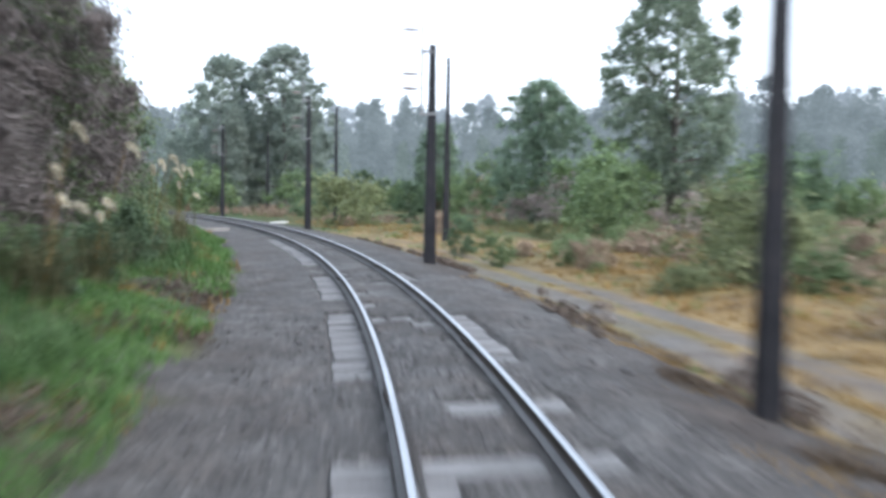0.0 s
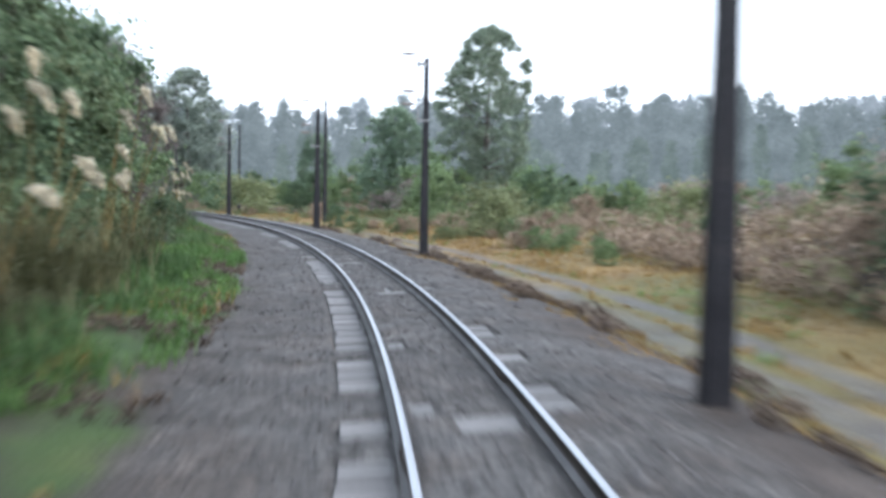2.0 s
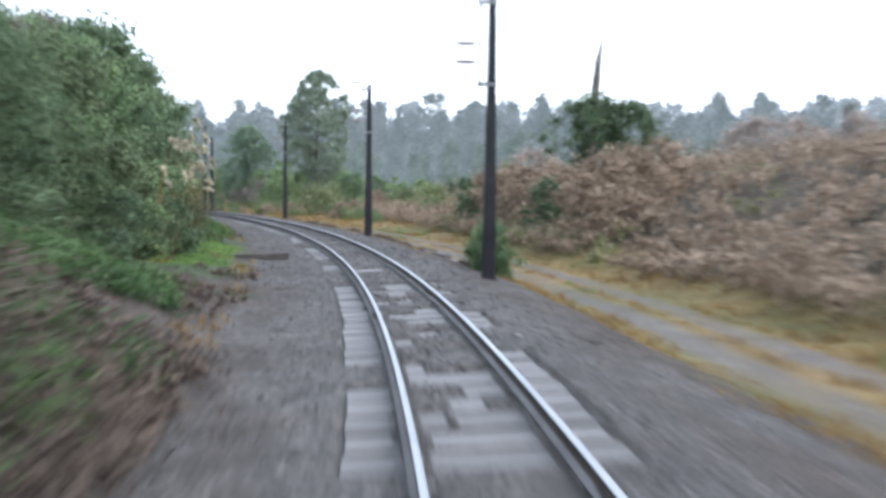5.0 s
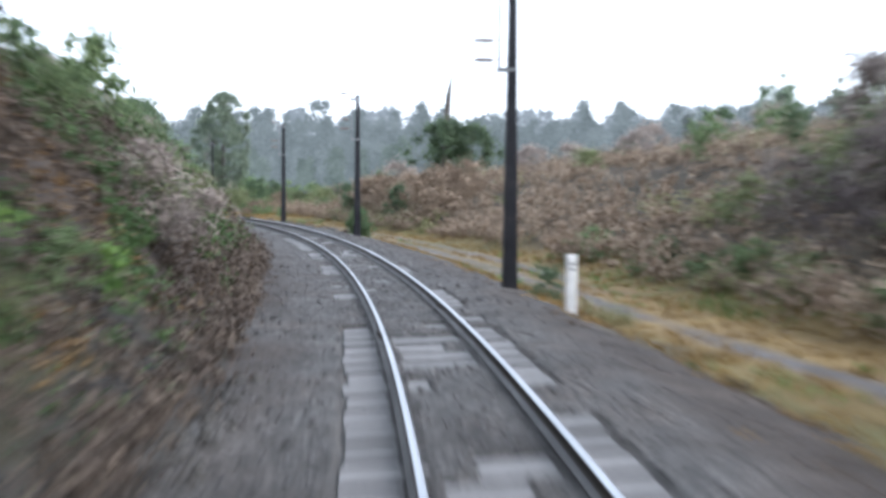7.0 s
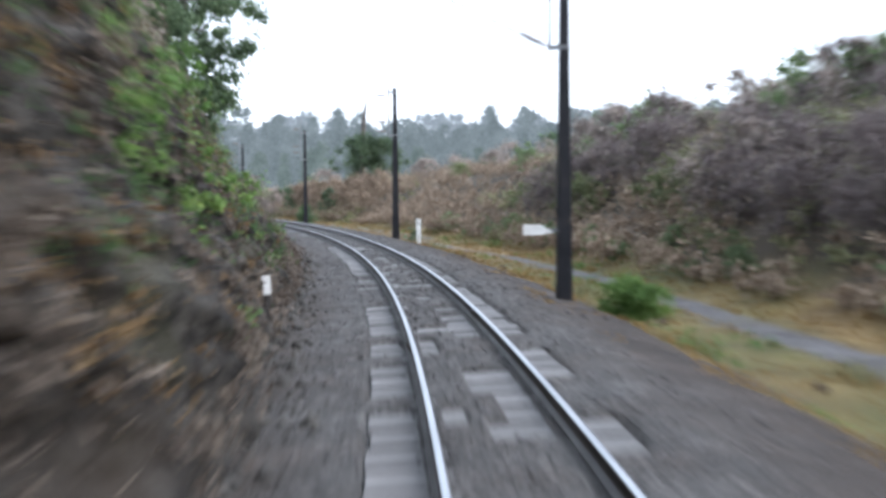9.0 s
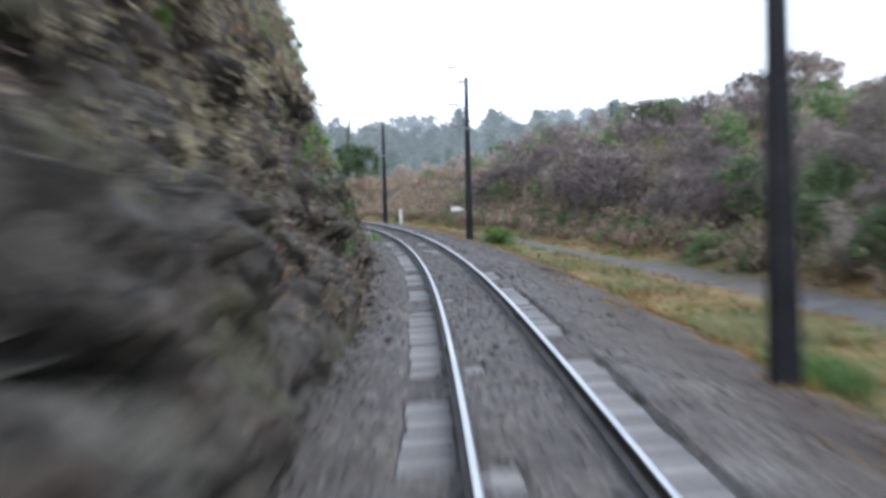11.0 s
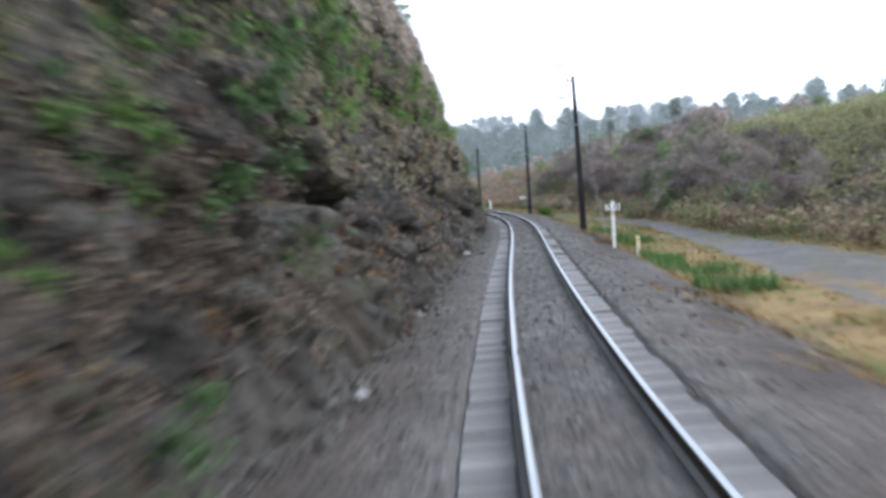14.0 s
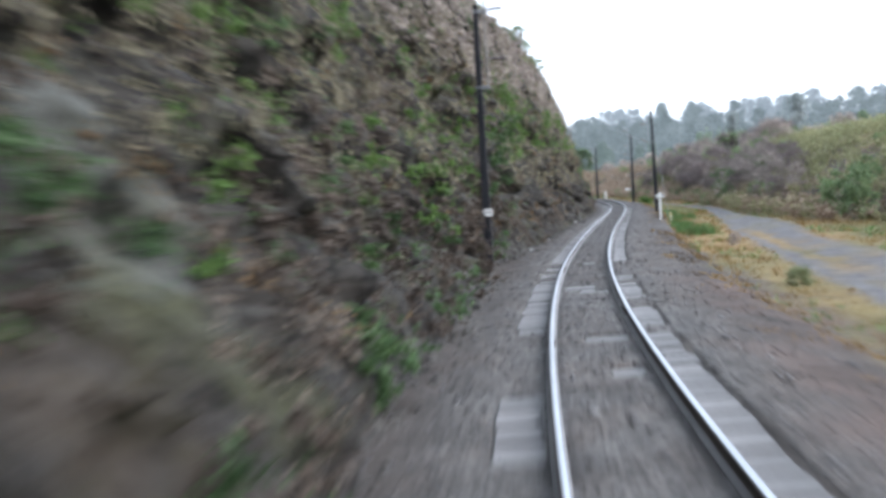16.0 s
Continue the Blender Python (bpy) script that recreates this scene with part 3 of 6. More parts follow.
def rock_material():
    m, n, l, b = material("mossy_rock_face")
    a = tex(n, l, 0.7, 8, 0.72)
    c = ramp(n, [(0.3, (0.017, 0.0155, 0.0135)), (0.45, (0.031, 0.0283, 0.0245)), (0.6, (0.052, 0.0475, 0.041)), (0.78, (0.095, 0.09, 0.078))])
    l.new(a.outputs[0], c.inputs[0])
    fine = tex(n, l, 7.0, 6, 0.7)
    f = ramp(n, [(0.3, (0.55,) * 3), (0.7, (1.4,) * 3)])
    l.new(fine.outputs[0], f.inputs[0])
    base = mixc(n, l, 1.0, c.outputs[0], f.outputs[0], 'MULTIPLY')
    crack = n.new("ShaderNodeTexVoronoi")
    crack.feature = 'DISTANCE_TO_EDGE'
    crack.inputs["Scale"].default_value = 2.6
    warp = n.new("ShaderNodeVectorMath")
    warp.operation = 'MULTIPLY_ADD'
    warp.inputs[1].default_value = (0.6, 0.6, 0.6)
    l.new(a.outputs["Color"], warp.inputs[0])
    place_at = n.new("ShaderNodeTexCoord")
    l.new(place_at.outputs["Object"], warp.inputs[2])
    l.new(warp.outputs[0], crack.inputs["Vector"])
    cr = ramp(n, [(0.0, (0.25,) * 3), (0.12, (1.0,) * 3)])
    l.new(crack.outputs["Distance"], cr.inputs[0])
    base = mixc(n, l, 1.0, base, cr.outputs[0], 'MULTIPLY')
    bed = n.new("ShaderNodeAttribute")
    bed.attribute_name = "pale_bed"
    base = mixc(n, l, bed.outputs["Fac"], base, mixc(n, l, 1.0, f.outputs[0], (0.08, 0.082, 0.073), 'MULTIPLY'))
    moss = tex(n, l, 0.6, 5, 0.7)
    mr = ramp(n, [(0.52, (0.0,) * 3), (0.66, (0.8,) * 3)])
    l.new(moss.outputs["Color"], mr.inputs[0])
    mossc = ramp(n, [(0.3, (0.026, 0.03, 0.013)), (0.7, (0.062, 0.062, 0.027))])
    l.new(fine.outputs[0], mossc.inputs[0])
    base = mixc(n, l, mr.outputs[0], base, mossc.outputs[0])
    ochre = tex(n, l, 0.33, 4, 0.6)
    orr = ramp(n, [(0.55, (0.0,) * 3), (0.72, (0.6,) * 3)])
    l.new(ochre.outputs[0], orr.inputs[0])
    base = mixc(n, l, orr.outputs[0], base, (0.048, 0.035, 0.023))
    lichen = tex(n, l, 0.4, 5, 0.7)
    lr = ramp(n, [(0.6, (0.0,) * 3), (0.72, (0.4,) * 3)])
    l.new(lichen.outputs["Color"], lr.inputs[0])
    pale = mixc(n, l, 1.0, f.outputs[0], (0.1, 0.103, 0.09), 'MULTIPLY')
    base = mixc(n, l, lr.outputs[0], base, pale)
    l.new(base, b.inputs["Base Color"])
    b.inputs["Roughness"].default_value = 0.75
    b.inputs["Specular IOR Level"].default_value = 0.15
    bump(n, l, fine.outputs[0], 0.8, 0.06, b)
    return m


M_ROCK = rock_material()

# the gravel road's two edges along the track
ROAD_AT = [-222, -178, -173, -165, -155, -146, -140, -130, -121, -113, -105, -97, -90, -75, -69, -60]
ROAD_LO = [5.2, 5.3, 5.35, 5.65, 5.9, 5.7, 6.0, 6.2, 6.4, 6.4, 5.9, 5.6, 5.1, 5.05, 4.9, 4.4]
ROAD_HI = [9.0, 8.8, 8.8, 8.5, 8.0, 8.7, 8.9, 7.8, 7.6, 7.6, 7.3, 6.6, 6.0, 5.85, 5.5, 4.9]

# ---- ground: one sheet from the track to the horizon ----
def ground_sheet():
    s = np.concatenate([np.arange(-222, -194, 0.3), SLEEPER_0 + PITCH / 5 * np.arange(-2, 1700), np.arange(28.4, 141, 1.0)])
    d = np.concatenate([[-75, -55, -42, -32, -25, -20, -16, -13, -11, -9.5, -8.3, -7.3, -6.5, -5.8, -5.2], np.arange(-4.8, -2.9, 0.2), np.arange(-2.9, -1.3, 0.14),
                        np.arange(-1.3, 1.33, 0.05), np.arange(1.4, 2.9, 0.14), np.arange(2.9, 7, 0.2), [7.3, 7.8, 8.4, 9, 9.7, 10.5, 11.5, 12.7, 14, 15.5, 17.5, 20, 23, 27, 32, 40, 52, 70]])
    S, D = np.meshgrid(s, d, indexing='ij')
    x, y = along(S, D)
    z = terrain(S, D)
    a = abs(D)
    # loose ballast, heaped over parts of the sleepers
    z = z + heap_at(S, D) + 0.04 * fbm(S / 0.5, D / 0.5, 3) * smooth(1.3, 2.0, a) * (1 - smooth(2.6, 3.4, a))
    ns, nd = S.shape
    ids = np.arange(ns * nd).reshape(ns, nd)
    quads = np.stack([ids[:-1, :-1], ids[:-1, 1:], ids[1:, 1:], ids[1:, :-1]], -1).reshape(-1, 4)
    ragged = fbm(S / 1.4, D / 1.4, 4)
    ballast_r = 1 - smooth(2.75, 3.15, D + 0.7 * ragged - np.interp(S, [-222, -165, -150, -140, -100], [1.2, 0.9, 0.7, 0.35, 0.0]))
    narrow = smooth(-92, -108, S)
    ballast_l = 1 - smooth(0, 0.45, -D + 0.6 * ragged - 2.6 + 0.65 * narrow)
    ballast = np.where(D > 0, ballast_r, ballast_l)
    soil_r = smooth(1.2, 2.5, D) * np.clip(0.6 + 0.3 * smooth(-60, -85, S) + 1.5 * fbm(S / 3.1 + 60, D / 0.8, 4), 0, 1)
    soil_l = smooth(1.3, 2.3, -D) * np.clip(0.5 + 0.35 * smooth(-70, -105, S) + 1.6 * fbm(S / 3.1 + 90, D / 0.8, 4), 0, 1) * (0.3 + 0.7 * smooth(0, -60, S))
    ballast = ballast * (1 - 0.9 * np.where(D > 0, soil_r, soil_l))
    c1 = np.interp(S, [-75, -50, 20], [4.7, 4.35, 4.25])
    wob = 0.25 * fbm(S / 5, D / 9, 2)
    two = np.maximum(1 - smooth(0.28, 0.5, abs(D - c1 + wob)), 1 - smooth(0.22, 0.45, abs(D - c1 - 1.18 + wob)))
    lo = np.interp(S, ROAD_AT, ROAD_LO) + 0.3 * ragged
    hi = np.interp(S, ROAD_AT, ROAD_HI) + 0.3 * ragged
    wide = smooth(-0.2, 0.2, D - lo) * (1 - smooth(-0.2, 0.2, D - hi))
    wide = wide * (1 - 0.9 * (1 - smooth(0.12, 0.4, abs(D - 6.6 + 0.4 * ragged))) * smooth(-172, -164, S) * (1 - smooth(-150, -144, S)))
    mixw = smooth(-50, -62, S)
    road = np.where(D > 2.5, 0.8 * two * (1 - mixw) + wide * mixw, 0)
    road = road * np.clip(0.95 + 0.9 * fbm(S / 2.5, D / 0.7, 3), 0, 1) * (1 - smooth(20, 60, S))
    turf = np.where(D > 0, smooth(3.1, 3.9, D + 0.9 * ragged), smooth(2.7, 3.3, -D + 0.9 * ragged) * smooth(-37, -31, S + 6 * ragged) * np.clip(0.5 + 1.7 * ragged, 0, 1))
    turf = np.where((D > 0), turf * (1 - 0.85 * smooth(-0.2, 1.5, D - bank_foot(S) + ragged)) + 0, turf)
    turf = np.where(D > 0, np.maximum(turf, 0.9 * smooth(4.5, 8, D - bank_foot(S) + 2 * ragged) * smooth(-40, -90, S)), turf)
    turf = np.where((D > 0) & (S > 5), smooth(3.1, 3.9, D + 0.9 * ragged), turf)
    green = np.where(D > 0, np.clip(0.25 + 0.9 * fbm(S / 6 + 3, D / 2.5, 3) + 0.1 * smooth(8, 14, D) + 0.6 * smooth(40, 70, S), 0, 1), np.clip(1.0 + 0.7 * fbm(S / 3, D / 2, 3), 0, 1))
    vs = [np.stack([x, y, z], -1).reshape(-1, 3)]
    masks = {"ballast": ballast.ravel(), "road": road.ravel(), "turf": turf.ravel(), "green": green.ravel(), "brown": np.clip((0.25 + 0.75 * smooth(-125, -170, S)) * smooth(1.0, 1.8, a) + 0.35 * smooth(-125, -170, S), 0, 1).ravel() * np.clip(0.7 + 0.9 * fbm(S / 4.1 + 12, D / 1.3, 3), 0, 1).ravel(), "red": (smooth(-168, -178, S + 3 * ragged) * smooth(1.5, 2.3, D + 0.8 * ragged) * (1 - smooth(3.8, 4.6, D)) * np.clip(0.6 + 1.2 * fbm(S / 2.7 + 31, D / 0.9, 3), 0, 0.9)).ravel(), "rail_dirt_shade": np.interp(abs(abs(D) - 0.57), [0.09, 0.15], [1.0, 0.0]).ravel() * np.clip(0.8 + ragged.ravel(), 0.4, 1), "pale_run": (smooth(-98, -128, S) * (D > -1.4) * np.clip(0.85 + 0.5 * ragged, 0, 1)).ravel()}
    # the rim goes on to the horizon
    rim_all = np.concatenate([ids[:-1, -1], ids[-1, :0:-1], ids[:0:-1, 0], ids[0, :-1]])[::-1]
    base = vs[0][rim_all]
    mid = np.array([-10.0, -40.0])
    way = base[:, :2] - mid
    way /= np.linalg.norm(way, axis=1, keepdims=True)
    rings, faces = [rim_all], [quads]
    n0 = ns * nd
    for r, zz in ((330, 1.0), (700, 0.0), (1700, -2.0)):
        pts = np.concatenate([mid + way * r, np.full((len(base), 1), zz)], 1)
        vs.append(pts)
        rings.append(np.arange(n0, n0 + len(base)))
        n0 += len(base)
        for k, v in (("ballast", 0), ("road", 0), ("turf", 1), ("green", 0.85), ("pale_run", 0), ("rail_dirt_shade", 0), ("brown", 0), ("red", 0)):
            masks[k] = np.concatenate([masks[k], np.full(len(base), v)])
    for a0, b0 in zip(rings[:-1], rings[1:]):
        faces.append(np.stack([a0, b0, np.roll(b0, -1), np.roll(a0, -1)], 1))
    me = raw_mesh("ground", np.concatenate(vs), faces, M_GROUND, True)
    for k, v in masks.items():
        mask(me, k, v)
    return tagged(new("ground", me), "grey ballast, gravel cart track, dry yellow grass and brown earth", "ground", kind="structure")


ground_sheet()


def cells(x, y):
    """Blocky noise: a random value for the nearest jittered cell, and how far its edge is."""
    x, y = np.asarray(x, float), np.asarray(y, float)
    xi, yi = np.floor(x).astype(int), np.floor(y).astype(int)
    best, second, val = np.full(x.shape, 9.0), np.full(x.shape, 9.0), np.zeros(x.shape)
    for a in (-1, 0, 1):
        for b in (-1, 0, 1):
            cx, cy = xi + a, yi + b
            jx, jy = _grid[cx % 256, cy % 256], _grid[(cx + 71) % 256, (cy + 37) % 256]
            dist = (cx + jx - x) ** 2 + (cy + jy - y) ** 2
            near = dist < best
            second = np.where(near, best, np.minimum(second, dist))
            val = np.where(near, _grid[(cx + 13) % 256, (cy + 91) % 256], val)
            best = np.where(near, dist, best)
    return val - 0.5, np.sqrt(second) - np.sqrt(best)


def cliff():
    s = np.arange(-222, -61, 0.15)
    prof_u = np.array([-0.15, 0.0, 0.35, 0.9, 1.45, 2.1, 3.3, 5.6, 9.0, 15.0])
    prof_z = np.array([-0.7, -0.15, 0.9, 3.0, 6.0, 9.2, 11.6, 13.6, 15.0, 15.6])
    arc = np.concatenate([[0], np.cumsum(np.hypot(np.diff(prof_u), np.diff(prof_z)))])
    w = np.concatenate([np.arange(0, 12.5, 0.14), np.arange(12.5, arc[-1], 0.5)])
    S, W = np.meshgrid(s, w, indexing='ij')
    u, z = np.interp(W, arc, prof_u), np.interp(W, arc, prof_z)
    k = cliff_scale(S)
    z = np.where(z > -0.15, -0.15 + (z + 0.15) * k, z)
    u = u * (1 + (1 - k) * 1.4) * np.interp(S, [-145, -132, -112, -103, -95, -85], [1.08, 1.15, 1.22, 1.3, 1.3, 1])
    grow = smooth(0.0, 2.0, W)
    tilt = W + 0.25 * S
    big = fbm(S / 7, W / 6, 3) * 0.8
    c1, e1 = cells(S / 1.9 + 0.6 * vnoise(S, W), tilt / 1.3)
    c2, e2 = cells(S / 0.75 + 0.5 * vnoise(S * 2, W * 2) + 40, tilt / 0.5 + 11)
    c3, e3 = cells(S / 0.34 + 80, tilt / 0.26 + 5)
    beds, e4 = cells(S / 3.4 + 0.4 * vnoise(S / 2, W / 2) + 20, tilt / 0.62 + 60)
    crag = c1 * 0.62 + c2 * 0.42 + c3 * 0.2 + beds * 0.35 + 0.16 * (e1 < 0.1) + 0.09 * (e2 < 0.12) + fbm(S / 0.5, W / 0.4, 2) * 0.08
    crag = crag + 0.22 * (c1 > 0.36) * smooth(0.3, 0.8, W)
    u = u + (0.2 + 0.8 * grow) * (big + crag) * np.interp(S, [-122, -112, -84, -78], [1.0, 0.65, 0.65, 0.5])
    # a dark hollow beside the mast, and a lesser one further along
    u = u + 1.5 * np.exp(-((S + 166.5) / 1.1) ** 4 - ((W - 1.4) / 1.7) ** 4) + 0.7 * np.exp(-((S + 181.5) / 1.6) ** 2 - ((W - 4.6) / 1.1) ** 2)
    u = u + cliff_lean(S) * smooth(0.4, 3.0, W) + 0.35 * smooth(4, 11, W)
    u = np.maximum(u, -0.25)
    d = -(cliff_foot(S) + u)
    z = z + 0.2 * fbm(S / 1.5 + 8, W / 1.5, 3) * grow
    x, y = along(S, d)
    ids = np.arange(S.size).reshape(S.shape)
    quads = np.stack([ids[:-1, :-1], ids[1:, :-1], ids[1:, 1:], ids[:-1, 1:]], -1).reshape(-1, 4)[:, ::-1]
    P = np.stack([x, y, level(S) + z], -1)
    me = raw_mesh("rock_cliff", P.reshape(-1, 3), quads, M_ROCK, False)
    mask(me, "pale_bed", smooth(0.3, 0.42, 0.7 * c1 + 0.6 * c2 + 0.8 * vnoise(S / 2.6 + 3, W / 1.6)) * smooth(-118, -124, S) * (1 - 0.75 * smooth(-178, -173, S) * smooth(-146, -151, S)) * (1 - 0.8 * smooth(3.2, 5.5, W + 2 * vnoise(S / 3, W))))
    tagged(new("rock_cliff", me), "steep dark mossy rock cutting face above the track", "rock cliff", kind="structure")
    return S, W, P


CLIFF_S, CLIFF_W, CLIFF_P = cliff()

# ---- leaves, grass and plants ----
def leaf_quads(P, size, rng, out=None, flat=0.7, slim=0.45):
    """A pointed leaf at each point: four corners, folded a little."""
    n = len(P)
    c = rng.normal(size=(n, 3)) * 0.55
    if out is not None:
        c = c + out
    c[:, 2] += 0.25
    c /= np.linalg.norm(c, axis=1, keepdims=True) + 1e-9
    a = rng.normal(size=(n, 3))
    a[:, 2] -= flat
    a -= c * (a * c).sum(1, keepdims=True)
    a /= np.linalg.norm(a, axis=1, keepdims=True) + 1e-9
    b = np.cross(a, c)
    L = (size * rng.uniform(0.6, 1.3, n))[:, None]
    v = np.stack([P - a * L * 0.5, P + b * L * slim + c * L * 0.12, P + a * L * 0.5, P - b * L * slim + c * L * 0.12], 1)
    f = np.arange(4 * n).reshape(n, 4)
    return v.reshape(-1, 3), f


def clump_points(centres, radii, per, rng, inner=0.7):
    n = len(centres)
    q = rng.normal(size=(n * per, 3))
    q /= np.linalg.norm(q, axis=1, keepdims=True)
    r = rng.uniform(inner, 1.0, n * per)
    rad = np.repeat(radii, per)
    off = q * (r * rad)[:, None]
    off[:, 2] *= 0.75
    return np.repeat(centres, per, 0) + off, q


def clumps(centres, radii, per, leaf, rng, slim=0.45, flat=0.7, inner=0.1):
    """Loose leafy clumps: three-cornered leaves through and round each centre, most of them facing out."""
    n = len(centres) * per
    q = rng.normal(size=(n, 3))
    q /= np.linalg.norm(q, axis=1, keepdims=True)
    r = np.clip(abs(rng.normal(0, 0.6, n)), inner, 1.45) * np.repeat(radii, per)
    P = np.repeat(centres, per, 0) + q * r[:, None] * np.array([1, 1, 0.8])
    v, _ = leaf_quads(P, leaf * 1.25, rng, q * 0.55, flat, slim)
    v = v.reshape(n, 4, 3)
    tri = np.stack([v[:, 0], v[:, 1] * 0.7 + v[:, 2] * 0.3, v[:, 3] * 0.6 + v[:, 2] * 0.4], 1)
    return tri.reshape(-1, 3), np.arange(3 * n).reshape(n, 3)


def crown_centres(n, rx, rz, z0, rng, shape="round"):
    """Clump centres in an uneven crown of half width rx and height rz above z0."""
    pts = []
    lob = rng.uniform(0, math.tau, 4)
    while len(pts) < n:
        t = rng.uniform(0, 1)
        ang = rng.uniform(0, math.tau)
        if shape == "cone":
            w = (1 - t) ** 0.8 * 0.95 + 0.06
        elif shape == "tall":
            w = math.sin(math.pi * min(max(0.12 + t * 0.83, 0), 1)) ** 0.6
        else:
            w = math.sqrt(max(1 - (2 * t - 0.85) ** 2 / 1.35, 0.02))
        w *= 0.8 + 0.2 * math.sin(2 * ang + lob[0]) + 0.14 * math.sin(3 * ang + lob[1] + 5 * t) + 0.12 * math.sin(7 * t + lob[2] + ang)
        r = rx * w * math.sqrt(rng.uniform(0.15, 1))
        pts.append((r * math.cos(ang), r * math.sin(ang), z0 + t * rz))
    return np.array(pts)


def tree_proto(name, height, rx, z0, n_clump, per, leaf, mat, seed, shape="round", clump=0.16, gaps=0.0, lean=0.0, n_limb=14, slim=0.5):
    """A tree at the origin: trunk, limbs and a crown of leaf clumps."""
    rng = np.random.RandomState(seed)
    C = crown_centres(n_clump, rx, height - z0, z0, rng, shape)
    if gaps:
        keep = np.array([vnoise(c[0] / (rx * 0.35) + seed, c[2] / (rx * 0.35)) > -0.5 + gaps for c in C])
        C = C[keep]
    C[:, 0] += lean * C[:, 2]
    root = thing(name, Matrix.Identity(4), "", "")
    r0 = height * 0.022
    trunk = [((lean * height * t + 0.04 * height * math.sin(5 * t + seed) * t * (1 - t), 0.03 * height * math.cos(4 * t + seed) * t * (1 - t), height * 0.93 * t), r0 * (1 - 0.93 * t) * (1.35 if t == 0 else 1)) for t in np.linspace(0, 1, 8)]
    v, f = tubes([trunk], 8)
    mesh_part("trunk", raw_mesh("trunk", v, f, M_BARK, True), root)
    limbs = []
    pick = rng.permutation(len(C))[:max(6, len(C) // 4)]
    for i in pick:
        c = C[i]
        t0 = np.clip((c[2] - 0.35 * np.hypot(c[0], c[1])) / height, 0.12, 0.85)
        k = t0 * 7
        i0 = int(min(k, 6))
        a = np.array(trunk[i0][0]) * (1 - (k - i0)) + np.array(trunk[i0 + 1][0]) * (k - i0)
        m = (a + c) / 2 + np.array([0, 0, 0.06 * height * rng.uniform(-1, 1)])
        r = r0 * (1 - t0) * 0.5
        limbs.append([(tuple(a), r), (tuple(m), r * 0.65), (tuple(c), r * 0.2)])
    for limb in limbs[:n_limb]:
        v, f = tubes([limb], 6)
        mesh_part("limb", raw_mesh("limb", v, f, M_BARK, True), root)
    v, f = clumps(C, rng.uniform(0.6, 1.25, len(C)) * clump * rx * 2, per, leaf, rng, slim)
    mesh_part("crown", raw_mesh("crown", v, f, mat), root)
    return root


def shrub_proto(name, height, rx, n_clump, per, leaf, mat, seed, clump=0.2, slim=0.5, n_stem=2):
    rng = np.random.RandomState(seed)
    C = crown_centres(n_clump, rx, height * 0.95, height * 0.06, rng, "round")
    root = thing(name, Matrix.Identity(4), "", "")
    for i in rng.permutation(len(C))[:n_stem]:
        c = C[i]
        v, f = tubes([[((c[0] * 0.12, c[1] * 0.12, -0.1), 0.022 * height ** 0.7), ((c[0] * 0.5, c[1] * 0.5, c[2] * 0.6), 0.013 * height ** 0.7), (tuple(c), 0.005)]], 5)
        mesh_part("stem", raw_mesh("stem", v, f, M_BARK, True), root)
    v, f = clumps(C, rng.uniform(0.6, 1.3, len(C)) * clump * rx * 2, per, leaf, rng, slim)
    v[:, 2] = np.maximum(v[:, 2], 0.02)
    mesh_part("foliage", raw_mesh("foliage", v, f, mat), root)
    return root


def blades(P, length, width, rng, lean=0.5, up=1.0):
    """Grass blades: a bent strip of two pieces at each point."""
    n = len(P)
    ang = rng.uniform(0, math.tau, n)
    out = np.stack([np.cos(ang), np.sin(ang), np.zeros(n)], 1)
    side = np.stack([-np.sin(ang), np.cos(ang), np.zeros(n)], 1)
    L = (length * rng.uniform(0.5, 1.3, n))[:, None]
    k = (lean * rng.uniform(0.2, 1.3, n))[:, None]
    z = np.array([0, 0, 1.0]) * up
    mid = P + z * L * 0.55 + out * L * k * 0.25
    tip = P + z * L * (1 - 0.35 * k) + out * L * k * 0.85
    w = (width * rng.uniform(0.7, 1.3, n))[:, None]
    v = np.stack([P - side * w, P + side * w, mid + side * w * 0.8, mid - side * w * 0.8, tip], 1)
    i = np.arange(n)[:, None] * 5
    return v.reshape(-1, 3), i + np.array([[0, 1, 2, 3]]), i + np.array([[3, 2, 4]])


def stuff(name, v, faces, mats, label, category, index=None, flags=False):
    return tagged(new(name, raw_mesh(name, v, faces, mats, flags, index)), label, category, kind="stuff")


def place(proto, s, d, scale, turn, label, category, group="", sink=0.0, squash=1.0):
    m = spot(s, d, turn, -sink) @ Matrix.Diagonal((scale, scale, scale * squash, 1))
    ob = copy_thing(proto, m)
    return tagged(ob, label, category, group)


def scatter(n, s0, s1, d_of, rng):
    """Random spots between s0 and s1; d_of gives a d for each s and a random share."""
    s = rng.uniform(s0, s1, n)
    d = d_of(s, rng.uniform(0, 1, n))
    x, y = along(s, d)
    return s, d, np.stack([x, y, terrain(s, d)], 1)


def remove_proto(root):
    for o in [*root.children_recursive, root]:
        bpy.data.objects.remove(o)


# ---- the railway track ----
def rail_profile():
    return [(-0.064, -0.158), (0.064, -0.158), (0.064, -0.147), (0.012, -0.128), (0.008, -0.05), (0.033, -0.038), (0.035, -0.012), (0.026, 0.0), (-0.026, 0.0), (-0.035, -0.012), (-0.033, -0.038), (-0.008, -0.05), (-0.012, -0.128), (-0.064, -0.147)]


def cant_at(s):
    return np.interp(s, LEVEL_AT, CANT)


